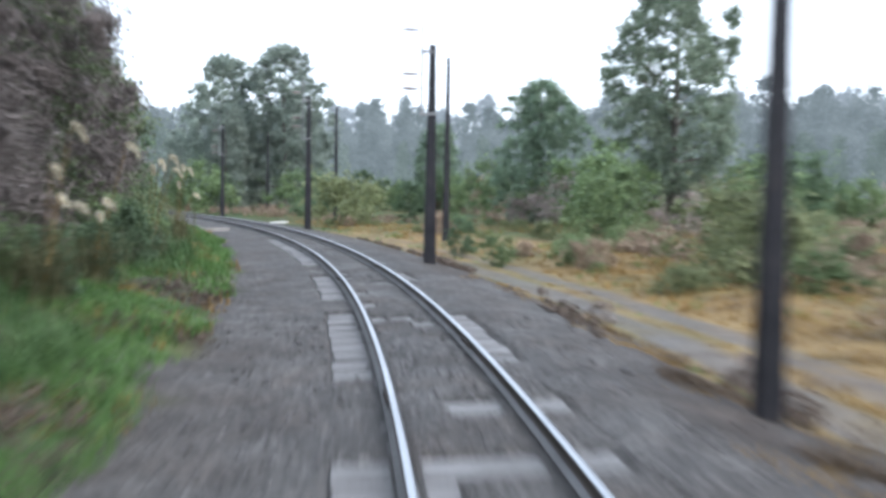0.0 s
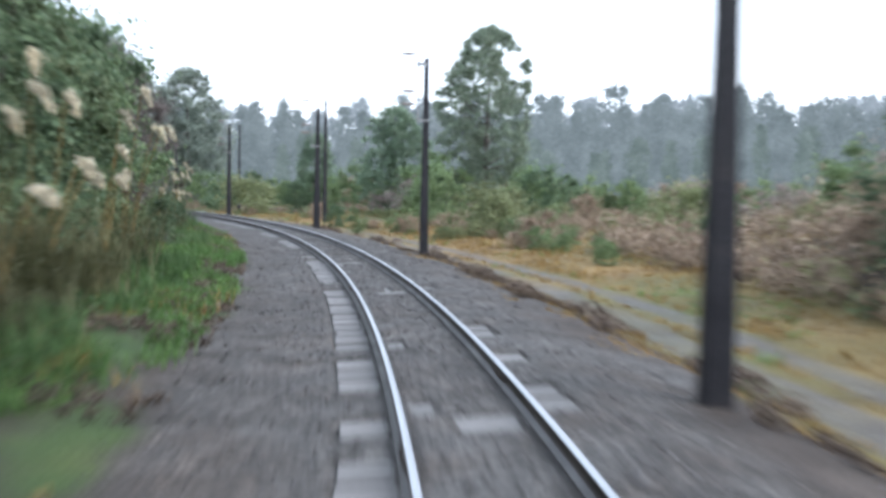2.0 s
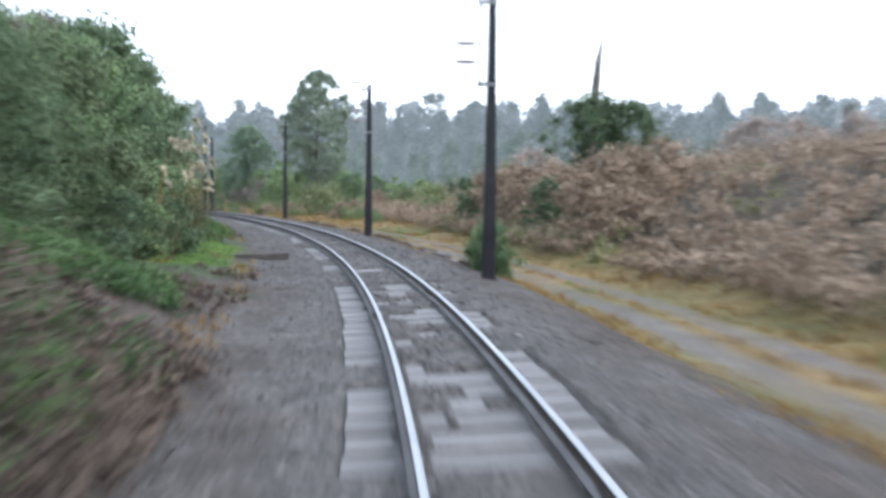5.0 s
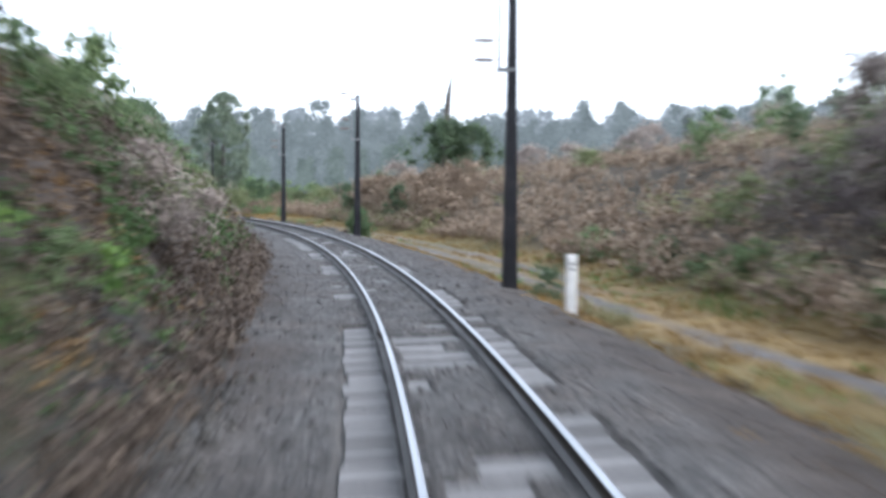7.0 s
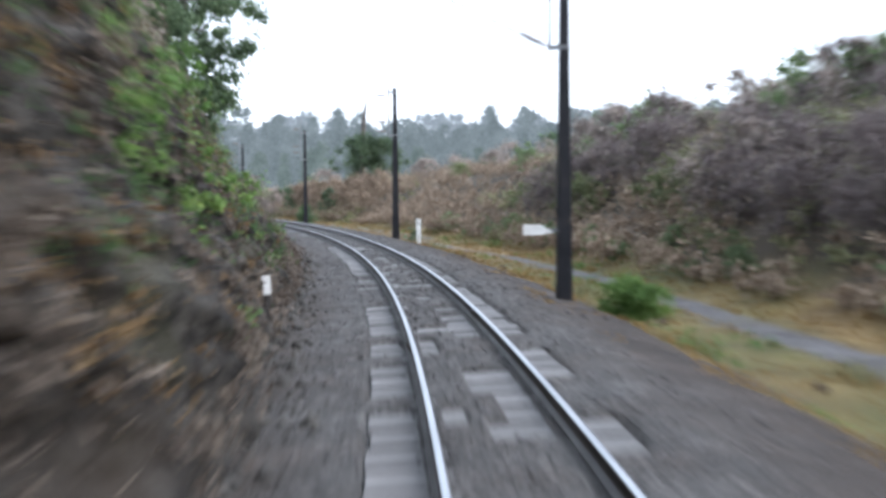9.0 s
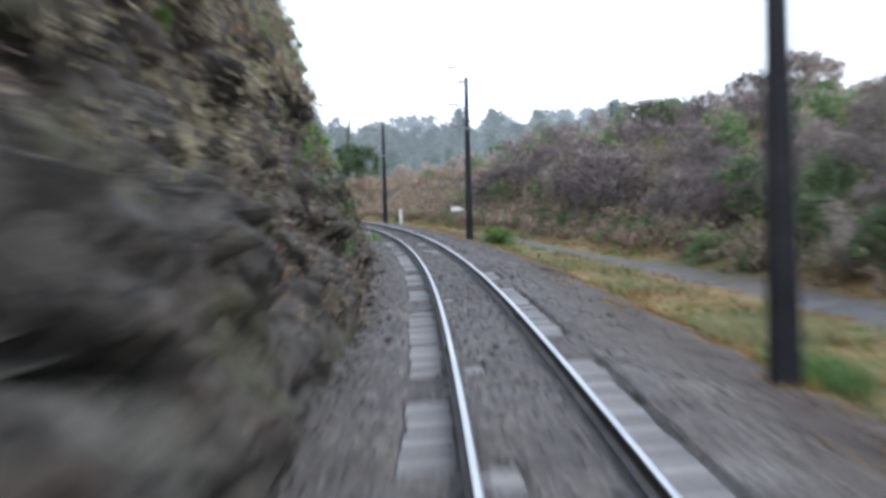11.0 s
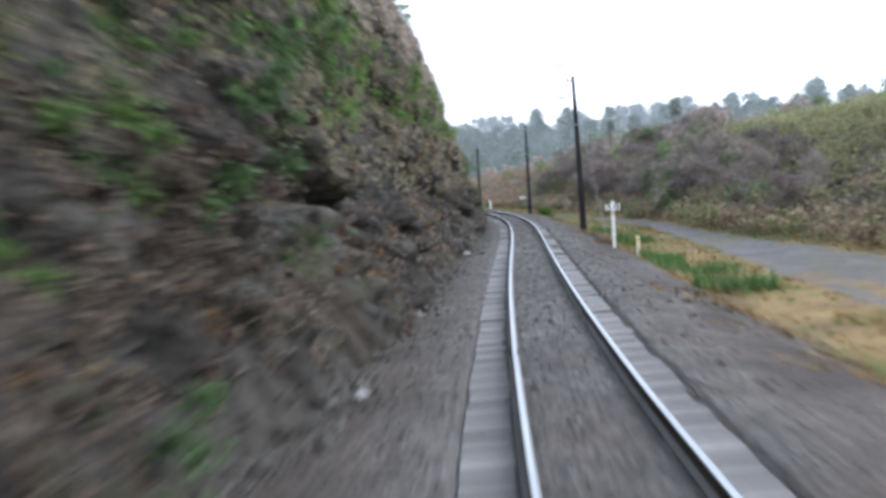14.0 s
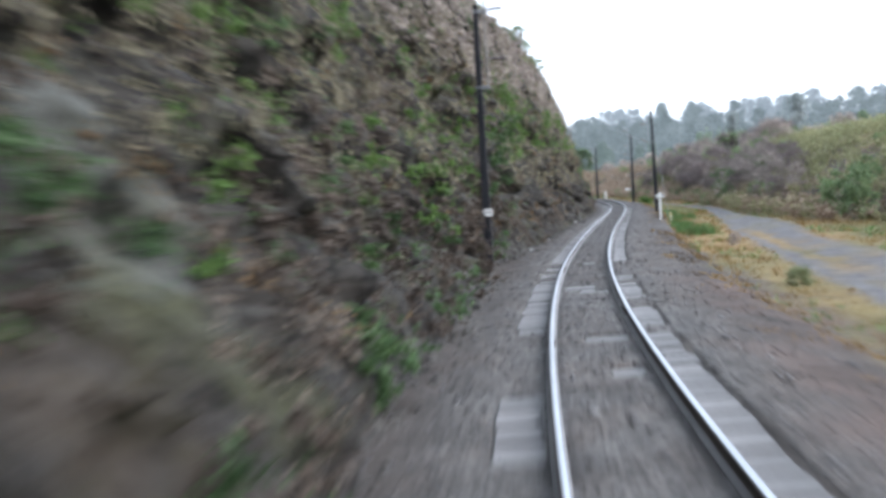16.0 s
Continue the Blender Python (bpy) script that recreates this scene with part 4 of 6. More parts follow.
def build_track():
    root = thing("railway_track", Matrix.Identity(4), "single narrow-gauge railway track with shiny rails on weathered sleepers", "railway track")
    s = np.arange(-222, 136, 0.8)
    prof = np.array(rail_profile())
    n = len(prof)
    for side in (-1, 1):
        D = side * GAUGE / 2 + prof[None, :, 0] + 0 * s[:, None]
        S = s[:, None] + 0 * D
        x, y = along(S, D)
        z = level(S) + side * cant_at(S) / 2 + prof[None, :, 1]
        ids = np.arange(S.size).reshape(S.shape)
        nx = np.roll(ids, -1, 1)
        q = np.stack([ids[:-1], nx[:-1], nx[1:], ids[1:]], -1)
        idx = np.zeros(q.shape[:2], int)
        idx[:, 7] = 1
        idx[:, 6 if side < 0 else 8] = 1
        idx[:, 2] = 2
        idx[:, 12] = 2
        me = raw_mesh("rail", np.stack([x, y, z], -1).reshape(-1, 3), q.reshape(-1, 4), [M_RAIL, M_HEAD, M_FOOT], False, idx.ravel())
        rail = mesh_part("rail", me, root, "polished steel rail with rusty sides")
        # fishplates at the joints
        for k, sj in enumerate(np.arange(-208 + 3.1 * (side > 0), 30, 12.8)):
            bm = bmesh.new()
            for e in (-1, 1):
                box(bm, e * 0.026 - 0.011, e * 0.026 + 0.011, -0.3, 0.3, -0.122, -0.05, 0.004)
                for yb in (-0.22, -0.08, 0.08, 0.22):
                    rod(bm, (e * 0.034, yb, -0.085), (e * 0.058, yb, -0.085), 0.014, n=6)
            x1, y1 = along(sj, side * GAUGE / 2)
            ob = part("fishplate", bm, M_RAIL, rail)
            ob.matrix_basis = pose(float(x1), float(y1), float(level(sj) + side * cant_at(sj) / 2), 0, 0, math.degrees(float(heading(sj))))
    return root


TRACK = build_track()


def lay_sleepers():
    rng = np.random.RandomState(3)
    shapes = []
    for k in range(5):
        bm = bmesh.new()
        box(bm, -1.09 + 0.008 * k, 1.05 - 0.008 * k, -0.265, 0.265, -0.15, 0.0, 0.008)
        for e in (-1, 1):
            box(bm, e * GAUGE / 2 - 0.13, e * GAUGE / 2 + 0.13, -0.075, 0.075, 0.0005, 0.012)
        for v in bm.verts:
            v.co.z += 0.006 * noise.noise(Vector((v.co.x * 3 + k * 9, v.co.y * 7, 0)))
        me = bpy.data.meshes.new("sleeper")
        bm.to_mesh(me)
        bm.free()
        me.materials.append(M_SLEEPER)
        shapes.append(me)
    far_v, far_f, base = [], [], 0
    for i, s in enumerate(np.arange(SLEEPER_0, 130, PITCH)):
        x, y = along(s, 0)
        z = float(level(s)) - 0.171 + rng.uniform(-0.012, 0.006)
        m = pose(float(x), float(y), z, rng.uniform(-1, 1), -math.degrees(float(cant_at(s)) / GAUGE), math.degrees(float(heading(s))) + rng.uniform(-0.7, 0.7))
        m = m @ Matrix.Translation((rng.uniform(-0.02, 0.02), 0, 0))
        if i < 300:
            ob = new("sleeper", shapes[rng.randint(5)])
            ob.parent = TRACK
            ob.matrix_basis = m
        else:
            me = shapes[i % 5]
            co = [m @ v.co for v in me.vertices]
            far_v.extend((c.x, c.y, c.z) for c in co)
            far_f.extend([base + k for k in p.vertices] for p in me.polygons)
            base += len(co)
    me = bpy.data.meshes.new("sleeper_run")
    me.from_pydata(far_v, [], far_f)
    me.materials.append(M_SLEEPER)
    ob = new("sleeper_run", me)
    ob.parent = TRACK
    tagged(ob, kind="stuff")


lay_sleepers()


def loose_stones():
    rng = np.random.RandomState(11)
    n = 34000
    s = rng.uniform(-200, 16, n)
    d = rng.normal(0, 1.35, n)
    d = np.where(abs(d) > 2.9, rng.uniform(-2.9, 2.9, n), d)
    keep = (abs(abs(d) - GAUGE / 2) > 0.1) & ((bare(s, d) < 0.5) | (rng.uniform(size=n) < 0.06))
    s, d = s[keep], d[keep]
    n = len(s)
    x, y = along(s, d)
    z = terrain(s, d) + heap_at(s, d) + rng.uniform(-0.015, 0.01, n)
    r = rng.uniform(0.014, 0.036, n) * np.where(rng.uniform(size=n) < 0.02, 2.2, 1)
    octa = np.array([(1, 0, 0), (0, 1, 0), (-1, 0, 0), (0, -1, 0), (0, 0, 0.8), (0, 0, -0.8)])
    v = octa[None] * (1 + rng.uniform(-0.35, 0.35, (n, 6, 3)))
    rot = rng.uniform(0, math.tau, n)
    c, e = np.cos(rot), np.sin(rot)
    vx = v[..., 0] * c[:, None] - v[..., 1] * e[:, None]
    vy = v[..., 0] * e[:, None] + v[..., 1] * c[:, None] * rng.uniform(0.6, 1, n)[:, None]
    v = np.stack([vx, vy, v[..., 2]], -1) * r[:, None, None] + np.stack([x, y, z], 1)[:, None]
    f = np.array([(0, 1, 4), (1, 2, 4), (2, 3, 4), (3, 0, 4), (1, 0, 5), (2, 1, 5), (3, 2, 5), (0, 3, 5)])
    F = (np.arange(n)[:, None, None] * 6 + f[None]).reshape(-1, 3)
    stuff("ballast_stones", v.reshape(-1, 3), F, M_STONE, "loose crushed grey ballast stones round the sleepers", "ballast")


loose_stones()


def scree():
    """Broken rock along the foot of the cutting."""
    rng = np.random.RandomState(12)
    n = 6500
    s = rng.uniform(-205, -70, n)
    d = -(cliff_foot(s) + 0.15 - abs(rng.normal(0, 0.3, n)))
    x, y = along(s, d)
    r = rng.uniform(0.02, 0.06, n) * np.where(rng.uniform(size=n) < 0.1, 2.0, 1)
    z = terrain(s, d) + r * 0.2
    octa = np.array([(1, 0, 0), (0, 1, 0), (-1, 0, 0), (0, -1, 0), (0, 0, 0.8), (0, 0, -0.8)])
    v = octa[None] * (1 + rng.uniform(-0.4, 0.4, (n, 6, 3))) * r[:, None, None] + np.stack([x, y, z], 1)[:, None]
    f = np.array([(0, 1, 4), (1, 2, 4), (2, 3, 4), (3, 0, 4), (1, 0, 5), (2, 1, 5), (3, 2, 5), (0, 3, 5)])
    stuff("scree", v.reshape(-1, 3), (np.arange(n)[:, None, None] * 6 + f[None]).reshape(-1, 3), M_SCREE, "dark broken rock and debris along the cutting foot", "scree")


scree()


# ---- overhead-line masts ----
SHEDS = [(0.0, 0.012), (0.06, 0.03), (0.08, 0.048), (0.2, 0.034), (0.24, 0.055), (0.36, 0.036), (0.4, 0.06), (0.52, 0.036), (0.56, 0.06), (0.68, 0.036), (0.72, 0.054), (0.86, 0.032), (0.9, 0.046), (0.94, 0.03), (1.0, 0.012)]


def mast(s, d, height, wide, label, arms=((6.3, 0), (5.15, 0), (4.75, 0)), bracket=True, lean=(0, 0), cantilever=False, side=-1, rod_mat=None):
    """A tapered mast with an upright bracket rod on the track side that holds insulators."""
    root = thing("mast", spot(s, d, 0, 0.0) @ pose(0, 0, 0, lean[0], lean[1], 0), label, "railway mast", "line of masts")
    bm = bmesh.new()
    b, t = wide / 2, wide * 0.24
    box(bm, -b, b, -b * 0.85, b * 0.85, -0.6, height, 0.012, t / b)
    part("pole", bm, M_POLE, root)
    bm = bmesh.new()
    box(bm, -t * 1.2, t * 1.2, -t, t, height - 0.01, height + 0.03, 0.008)
    part("pole_cap", bm, M_POLE, root)
    if not bracket:
        return root
    low, top = height * 0.69, height + 0.85
    xr = side * (wide * 0.5 + 0.12)
    bm = bmesh.new()
    rod(bm, (xr, 0, low - 0.06), (xr, 0, top), 0.03, 0.024)
    part("bracket_rod", bm, rod_mat or M_GALV, root, "thin galvanised upright rod")
    for z in (low, height - 0.15):
        k = b + (t - b) * (z / height)
        bm = bmesh.new()
        box(bm, *sorted((xr + side * 0.05, side * (k - 0.004))), -0.045, 0.045, z - 0.045, z + 0.045, 0.008)
        box(bm, -k - 0.012, k + 0.014, -k * 0.85 - 0.014, k * 0.85 + 0.014, z - 0.03, z + 0.03, 0.006)
        part("clamp", bm, M_GALV, root)
    for z, tilt in arms:
        ta = radians(tilt)
        a = Vector((xr, 0, z))
        w = Vector((-math.cos(ta), 0, math.sin(ta)))
        bm = bmesh.new()
        rod(bm, a, a + w * 0.1, 0.012)
        pin = part("insulator_pin", bm, M_GALV, root)
        bm = bmesh.new()
        lathe(bm, a + w * 0.1, a + w * 0.54, SHEDS)
        part("insulator", bm, M_INSUL, root, "brown porcelain insulator with sheds", True)
    if cantilever:
        a = Vector((xr, 0, low))
        bm = bmesh.new()
        rod(bm, a + Vector((-0.3, 0, 0.13)), a + Vector((-2.3, 0, 1.05)), 0.026, 0.02)
        part("cantilever_tube", bm, M_GALV, root)
        bm = bmesh.new()
        lathe(bm, a + Vector((-0.06, 0, 0.03)), a + Vector((-0.58, 0, 0.27)), SHEDS)
        part("insulator", bm, M_INSUL, root, "brown porcelain insulator with sheds", True)
    return root


DARK = "tall dark tapered line mast with insulators on a side bracket"
mast(9.4, 2.95, 6.15, 0.27, DARK, cantilever=False)
mast(27.7, 2.3, 5.75, 0.32, DARK, arms=((6.15, 0), (5.0, 0), (4.62, 0)))
mast(49.0, 2.0, 6.1, 0.3, DARK)
mast(76.8, 4.2, 6.7, 0.3, DARK)
mast(-13.9, 2.45, 6.2, 0.31, DARK)
mast(-34.5, 2.4, 6.2, 0.3, DARK)
mast(-59.5, 2.65, 6.6, 0.31, "tall dark tapered line mast beside a white marker post")
mast(-86.3, 2.7, 6.85, 0.3, "tall dark tapered line mast holding a white arrow sign", arms=((7.3, 0), (5.75, 0)), cantilever=True)
mast(-120.6, 2.75, 7.05, 0.3, DARK, arms=((7.65, 0), (6.15, 0)), cantilever=True, lean=(0, -1.0))
mast(-165.6, -2.85, 7.4, 0.26, "dark mast with a small white plate against the rock face", arms=((7.3, 180), (5.9, 180)), side=1, rod_mat=M_WOODGREY)
BARE = "plain dark wooden pole behind the line of masts"
mast(45.0, 7.38, 8.0, 0.28, BARE, bracket=False)
mast(69.0, 9.6, 7.6, 0.26, BARE, bracket=False)
mast(92.0, 14.6, 7.0, 0.26, BARE, bracket=False)


# ---- signs, posts and small trackside things ----
def text_mesh(word, size, material_, parent, m, name="lettering"):
    cu = bpy.data.curves.new(name, 'FONT')
    cu.body, cu.size, cu.align_x, cu.align_y, cu.extrude = word, size, 'CENTER', 'CENTER', 0.002
    cu.offset = 0.004
    tmp = bpy.data.objects.new("tmp", cu)
    scene.collection.objects.link(tmp)
    bpy.context.view_layer.update()
    me = bpy.data.meshes.new_from_object(tmp.evaluated_get(bpy.context.evaluated_depsgraph_get()))
    bpy.data.objects.remove(tmp)
    me.materials.clear()
    me.materials.append(material_)
    ob = new(name, me)
    ob.parent = parent
    ob.matrix_basis = m
    return ob


def marker_post():
    root = thing("marker_post", spot(-63.8, 2.85, 0), "short white-painted marker post with black markings", "marker post")
    bm = bmesh.new()
    box(bm, -0.085, 0.085, -0.06, 0.06, -0.3, 1.0, 0.01)
    part("post", bm, M_WHITE, root)
    for z, w in ((0.84, 0.08), (0.75, 0.06)):
        bm = bmesh.new()
        box(bm, -w / 2 - 0.01, w / 2 - 0.01, -0.066, -0.0605, z - 0.018, z + 0.018)
        part("painted_bar", bm, M_BLACK, root)


marker_post()


def arrow_sign():
    x, y = along(-86.3, 2.32)
    root = thing("arrow_sign", pose(float(x), float(y), 1.12, 0, 0, math.degrees(float(heading(-86.3)))), "white pointed sign board fixed to a mast", "sign")
    bm = bmesh.new()
    out = [(-0.4, -0.1), (-0.06, -0.1), (0.02, -0.075), (0.18, -0.065), (0.18, 0.0), (0.04, 0.02), (-0.03, 0.09), (-0.4, 0.1)]
    front = [bm.verts.new((px, -0.02, pz)) for px, pz in out]
    back = [bm.verts.new((px, 0.02, pz)) for px, pz in out]
    bm.faces.new(front)
    bm.faces.new(back[::-1])
    for k in range(len(out)):
        j = (k + 1) % len(out)
        bm.faces.new((front[j], front[k], back[k], back[j]))
    bmesh.ops.recalc_face_normals(bm, faces=bm.faces)
    part("board", bm, M_WHITE, root)
    bm = bmesh.new()
    box(bm, 0.14, 0.3, -0.03, 0.03, -0.04, 0.02, 0.004)
    part("fixing", bm, M_GALV, root)


arrow_sign()


def number_board():
    root = thing("number_board", spot(-135.2, 2.75, 0), "white post with a white number board, black figures", "sign")
    bm = bmesh.new()
    box(bm, -0.055, 0.055, -0.045, 0.045, -0.4, 1.52, 0.008)
    part("post", bm, M_WHITE, root)
    bm = bmesh.new()
    box(bm, -0.225, 0.225, -0.075, -0.047, 1.2, 1.43, 0.006)
    board = part("board", bm, M_WHITE, root)
    bm = bmesh.new()
    box(bm, -0.032, 0.032, -0.1, -0.0765, 1.2, 1.53, 0.006)
    part("batten", bm, M_WHITE, root)
    text_mesh("5", 0.29, M_BLACK, board, pose(-0.127, -0.0765, 1.315, 90, 0, 0))
    text_mesh("0", 0.29, M_BLACK, board, pose(0.127, -0.0765, 1.315, 90, 0, 0))


number_board()


def peg(s, d, h, label, mat, turn=0, band=None, tilt=0, deep=0.07, wide=0.055):
    root = thing("marker_peg", spot(s, d, turn) @ pose(0, 0, 0, 0, tilt, 0), label, "marker peg")
    bm = bmesh.new()
    box(bm, -wide, wide, -wide, wide, -0.25, h, 0.012, 0.94)
    part("stake", bm, mat, root)
    if band:
        bm = bmesh.new()
        top = h - 0.07 if deep < 0.1 else h + 0.004
        box(bm, -wide - 0.002, wide + 0.002, -wide - 0.002, wide + 0.002, top - deep, top, 0.004)
        part("painted_band", bm, band, root)
    return root


peg(-137.5, 3.25, 0.62, "short cream-painted wooden peg with a yellow band", M_CREAM, band=M_YELLOW)
peg(-90.6, -2.5, 0.84, "dark timber peg with a white-painted top at the bank's foot", M_LOG, turn=12, band=M_WHITE, tilt=-4, deep=0.26, wide=0.05)


def mast_plate():
    x, y = along(-165.75, -2.78)
    root = thing("mast_plate", pose(float(x), float(y), 1.68, 0, 0, math.degrees(float(heading(-165.7))) + 6), "small white number plate fixed to a dark mast", "plate")
    bm = bmesh.new()
    box(bm, -0.12, 0.12, -0.16, -0.145, -0.1, 0.1, 0.004)
    part("plate", bm, M_WHITE, root)
    for k in (-0.06, 0.0, 0.06):
        bm = bmesh.new()
        box(bm, k - 0.014, k + 0.014, -0.1665, -0.1605, -0.05, 0.05)
        part("painted_bar", bm, M_BLACK, root)


mast_plate()


def timber(name, s, d, length, w, h, turn, mat, label, category, tilt=0.0, up=0.0, taper=0.0):
    bm = bmesh.new()
    n = 7
    rings = []
    for k in range(n):
        t = k / (n - 1) - 0.5
        a = (1 + 0.12 * noise.noise(Vector((k * 1.7, s, 0)))) * (1 + taper * (t - 0.5))
        y0, z0 = 0.02 * math.sin(k * 1.9), 0.012 * math.cos(k * 2.3)
        rings.append([bm.verts.new((t * length, y0 + px * w * a, z0 + h * (0.5 + pz * a))) for px, pz in ((-0.5, -0.42), (-0.38, -0.5), (0.38, -0.5), (0.5, -0.4), (0.48, 0.38), (0.36, 0.5), (-0.4, 0.48), (-0.5, 0.36))])
    for q0, q1 in zip(rings[:-1], rings[1:]):
        for k in range(8):
            bm.faces.new((q0[k], q0[(k + 1) % 8], q1[(k + 1) % 8], q1[k]))
    bm.faces.new(rings[0][::-1])
    bm.faces.new(rings[-1])
    bmesh.ops.recalc_face_normals(bm, faces=bm.faces)
    ob = part(name, bm, mat, None)
    ob.matrix_basis = spot(s, d, turn, up - 0.03) @ pose(0, 0, 0, 0, tilt, 0)
    return tagged(ob, label, category)


timber("old_sleeper", -27.8, -2.8, 1.95, 0.2, 0.18, 16, M_LOG, "dark rotten timber sleeper lying at the ballast edge", "timber", up=0.03, taper=0.4)
timber("timber_baulk", 49.2, -2.35, 1.6, 0.22, 0.17, 8, M_WOODGREY, "grey bleached timber baulk lying beside the track", "timber")
timber("white_plank", 65.6, 4.4, 2.4, 0.2, 0.1, 40, M_WHITE, "white painted plank lying beside the far rail", "timber", up=0.1)
timber("old_sleeper", -25.4, 2.72, 2.3, 0.15, 0.1, 98, M_WOODDULL, "weathered half-buried timber along the ballast shoulder", "timber", up=0.02)
timber("old_sleeper", -27.7, 3.08, 1.5, 0.16, 0.1, 102, M_WOODDULL, "weathered half-buried timber along the ballast shoulder", "timber", up=0.02)


def mast_stay():
    x0, y0 = along(-124.7, 3.4)
    z0 = ground_at(-124.7, 3.4)
    x1, y1 = along(-120.6, 2.75)
    top = Vector((float(x1) - float(x0), float(y1) - float(y0), ground_at(-120.6, 2.75) + 5.9 - z0))
    root = thing("mast_stay", pose(float(x0), float(y0), z0), "thin stay wire with a pale guard running up to a mast", "stay wire")
    bm = bmesh.new()
    rod(bm, top * -0.03, top, 0.012, n=6)
    part("wire", bm, M_GALV, root)
    bm = bmesh.new()
    rod(bm, top * 0.01, top * 0.42, 0.022, n=8)
    part("guard", bm, M_WOODGREY, root, "pale weathered guard on the wire's lower half")


mast_stay()


def fallen_rock(s, d, r, seed, mat=None, label="angular grey rock fallen beside the ballast"):
    bm = bmesh.new()
    bmesh.ops.create_icosphere(bm, subdivisions=2, radius=r)
    for v in bm.verts:
        v.co *= 1 + 0.5 * noise.noise(v.co / r * 1.3 + Vector((seed * 3.1, 0, 0)))
        v.co.z *= 0.7
    ob = part("fallen_rock", bm, mat or M_ROCK, None)
    ob.matrix_basis = spot(s, d, seed * 40, r * 0.25)
    return tagged(ob, label, "rock", "rocks at the foot of the cutting")


for k, (s, d, r) in enumerate([(-134.6, -2.2, 0.1), (-128, -2.1, 0.12), (-141, -2.45, 0.15), (-147.5, -2.5, 0.11), (-153, -2.7, 0.16), (-112, -1.8, 0.1), (-105, -2.0, 0.12), (-99, -2.15, 0.1), (-171.2, -1.95, 0.07)]):
    fallen_rock(s, d, r, k + 1)
for k, (s, d, r) in enumerate([(-135.0, -2.05, 0.13), (-172.9, -1.4, 0.045), (-151.5, -2.15, 0.07), (-158.6, -2.2, 0.08)]):
    fallen_rock(s, d, r, k + 31, M_PALESTONE, "pale whitish stone lying at the foot of the cutting")

for k, (s, d, r) in enumerate([(-28.9, 3.2, 0.12), (-29.5, 3.0, 0.09), (-28.3, 3.35, 0.1), (-30.1, 3.3, 0.08)]):
    tagged(fallen_rock(s, d, r, k + 51, M_PALESTONE, "pale grey lump of rubble on the ballast shoulder"), group="rubble on the shoulder")

# ---- trees and shrubs ----
RT = np.random.RandomState(21)

# single trees that stand out
t_tall = tree_proto("tall_tree", 14.6, 4.5, 2.0, 620, 100, 0.19, M_LEAF_GREY, 5, "round", 0.07, gaps=0.14, n_limb=30)
place(t_tall, 51.4, 23.0, 1.0, 20, "tall broad grey-green tree with open crown and dark bare limbs", "tree")
remove_proto(t_tall)

t_cone = tree_proto("conical_tree", 9.0, 3.4, 0.1, 440, 80, 0.18, M_LEAF_BLUE, 8, "round", 0.085)
place(t_cone, 61.0, 20.3, 1.0, 70, "dense blue-green rounded conical tree", "tree")
place(t_cone, 88.0, 30.0, 0.9, 190, "dense blue-green rounded conical tree", "tree")
remove_proto(t_cone)

# this group's crowns carry haze in their leaf colour
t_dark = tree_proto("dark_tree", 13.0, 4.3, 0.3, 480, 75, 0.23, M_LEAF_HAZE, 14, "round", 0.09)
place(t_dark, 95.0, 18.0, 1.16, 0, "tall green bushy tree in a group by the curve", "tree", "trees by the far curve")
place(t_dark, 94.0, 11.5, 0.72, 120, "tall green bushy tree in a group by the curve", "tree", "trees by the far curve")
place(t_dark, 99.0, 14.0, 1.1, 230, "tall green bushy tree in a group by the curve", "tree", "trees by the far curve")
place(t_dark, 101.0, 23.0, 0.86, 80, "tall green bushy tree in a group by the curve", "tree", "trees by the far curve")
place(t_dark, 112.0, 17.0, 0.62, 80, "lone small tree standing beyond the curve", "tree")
remove_proto(t_dark)

t_spar = tree_proto("broken_tree", 7.6, 3.4, 1.2, 70, 150, 0.24, M_LEAF_DARK, 17, "round", 0.15)
ob = place(t_spar, 12.1, 26.3, 1.0, 0, "dark green tree with a bare broken spar above its crown", "tree")
v, f = tubes([[((0.3, 0, 3.0), 0.4), ((0.4, 0, 7.0), 0.34), ((0.6, 0, 9.2), 0.27), ((0.75, 0, 10.6), 0.19), ((0.95, 0, 11.6), 0.1), ((1.0, 0, 12.3), 0.02)], [((0.6, 0, 9.9), 0.09), ((0.2, 0, 10.4), 0.02)]], 6)
mesh_part("bare_spar", raw_mesh("bare_spar", v, f, M_BARK, True), ob, "bare broken top of the trunk")
place(t_spar, 11.3, 29.3, 0.92, 110, "dark green tree beside one with a broken spar", "tree")
remove_proto(t_spar)

t_hang = tree_proto("drooping_tree", 9.0, 2.4, 0.8, 150, 230, 0.135, M_LEAF_DARK, 23, "tall", 0.12, gaps=0.04)
for s, d, k, a in ((-73.0, -5.7, 1.0, 0), (-76.5, -6.6, 0.9, 100), (-70.5, -7.6, 0.8, 200), (-80.5, -7.4, 0.95, 290), (-84.5, -7.2, 0.9, 40), (-88.5, -7.6, 0.85, 150)):
    place(t_hang, s, d, k, a, "slender grey-green tree with drooping foliage on the bank", "tree", "trees on the bank", sink=0.3)
remove_proto(t_hang)

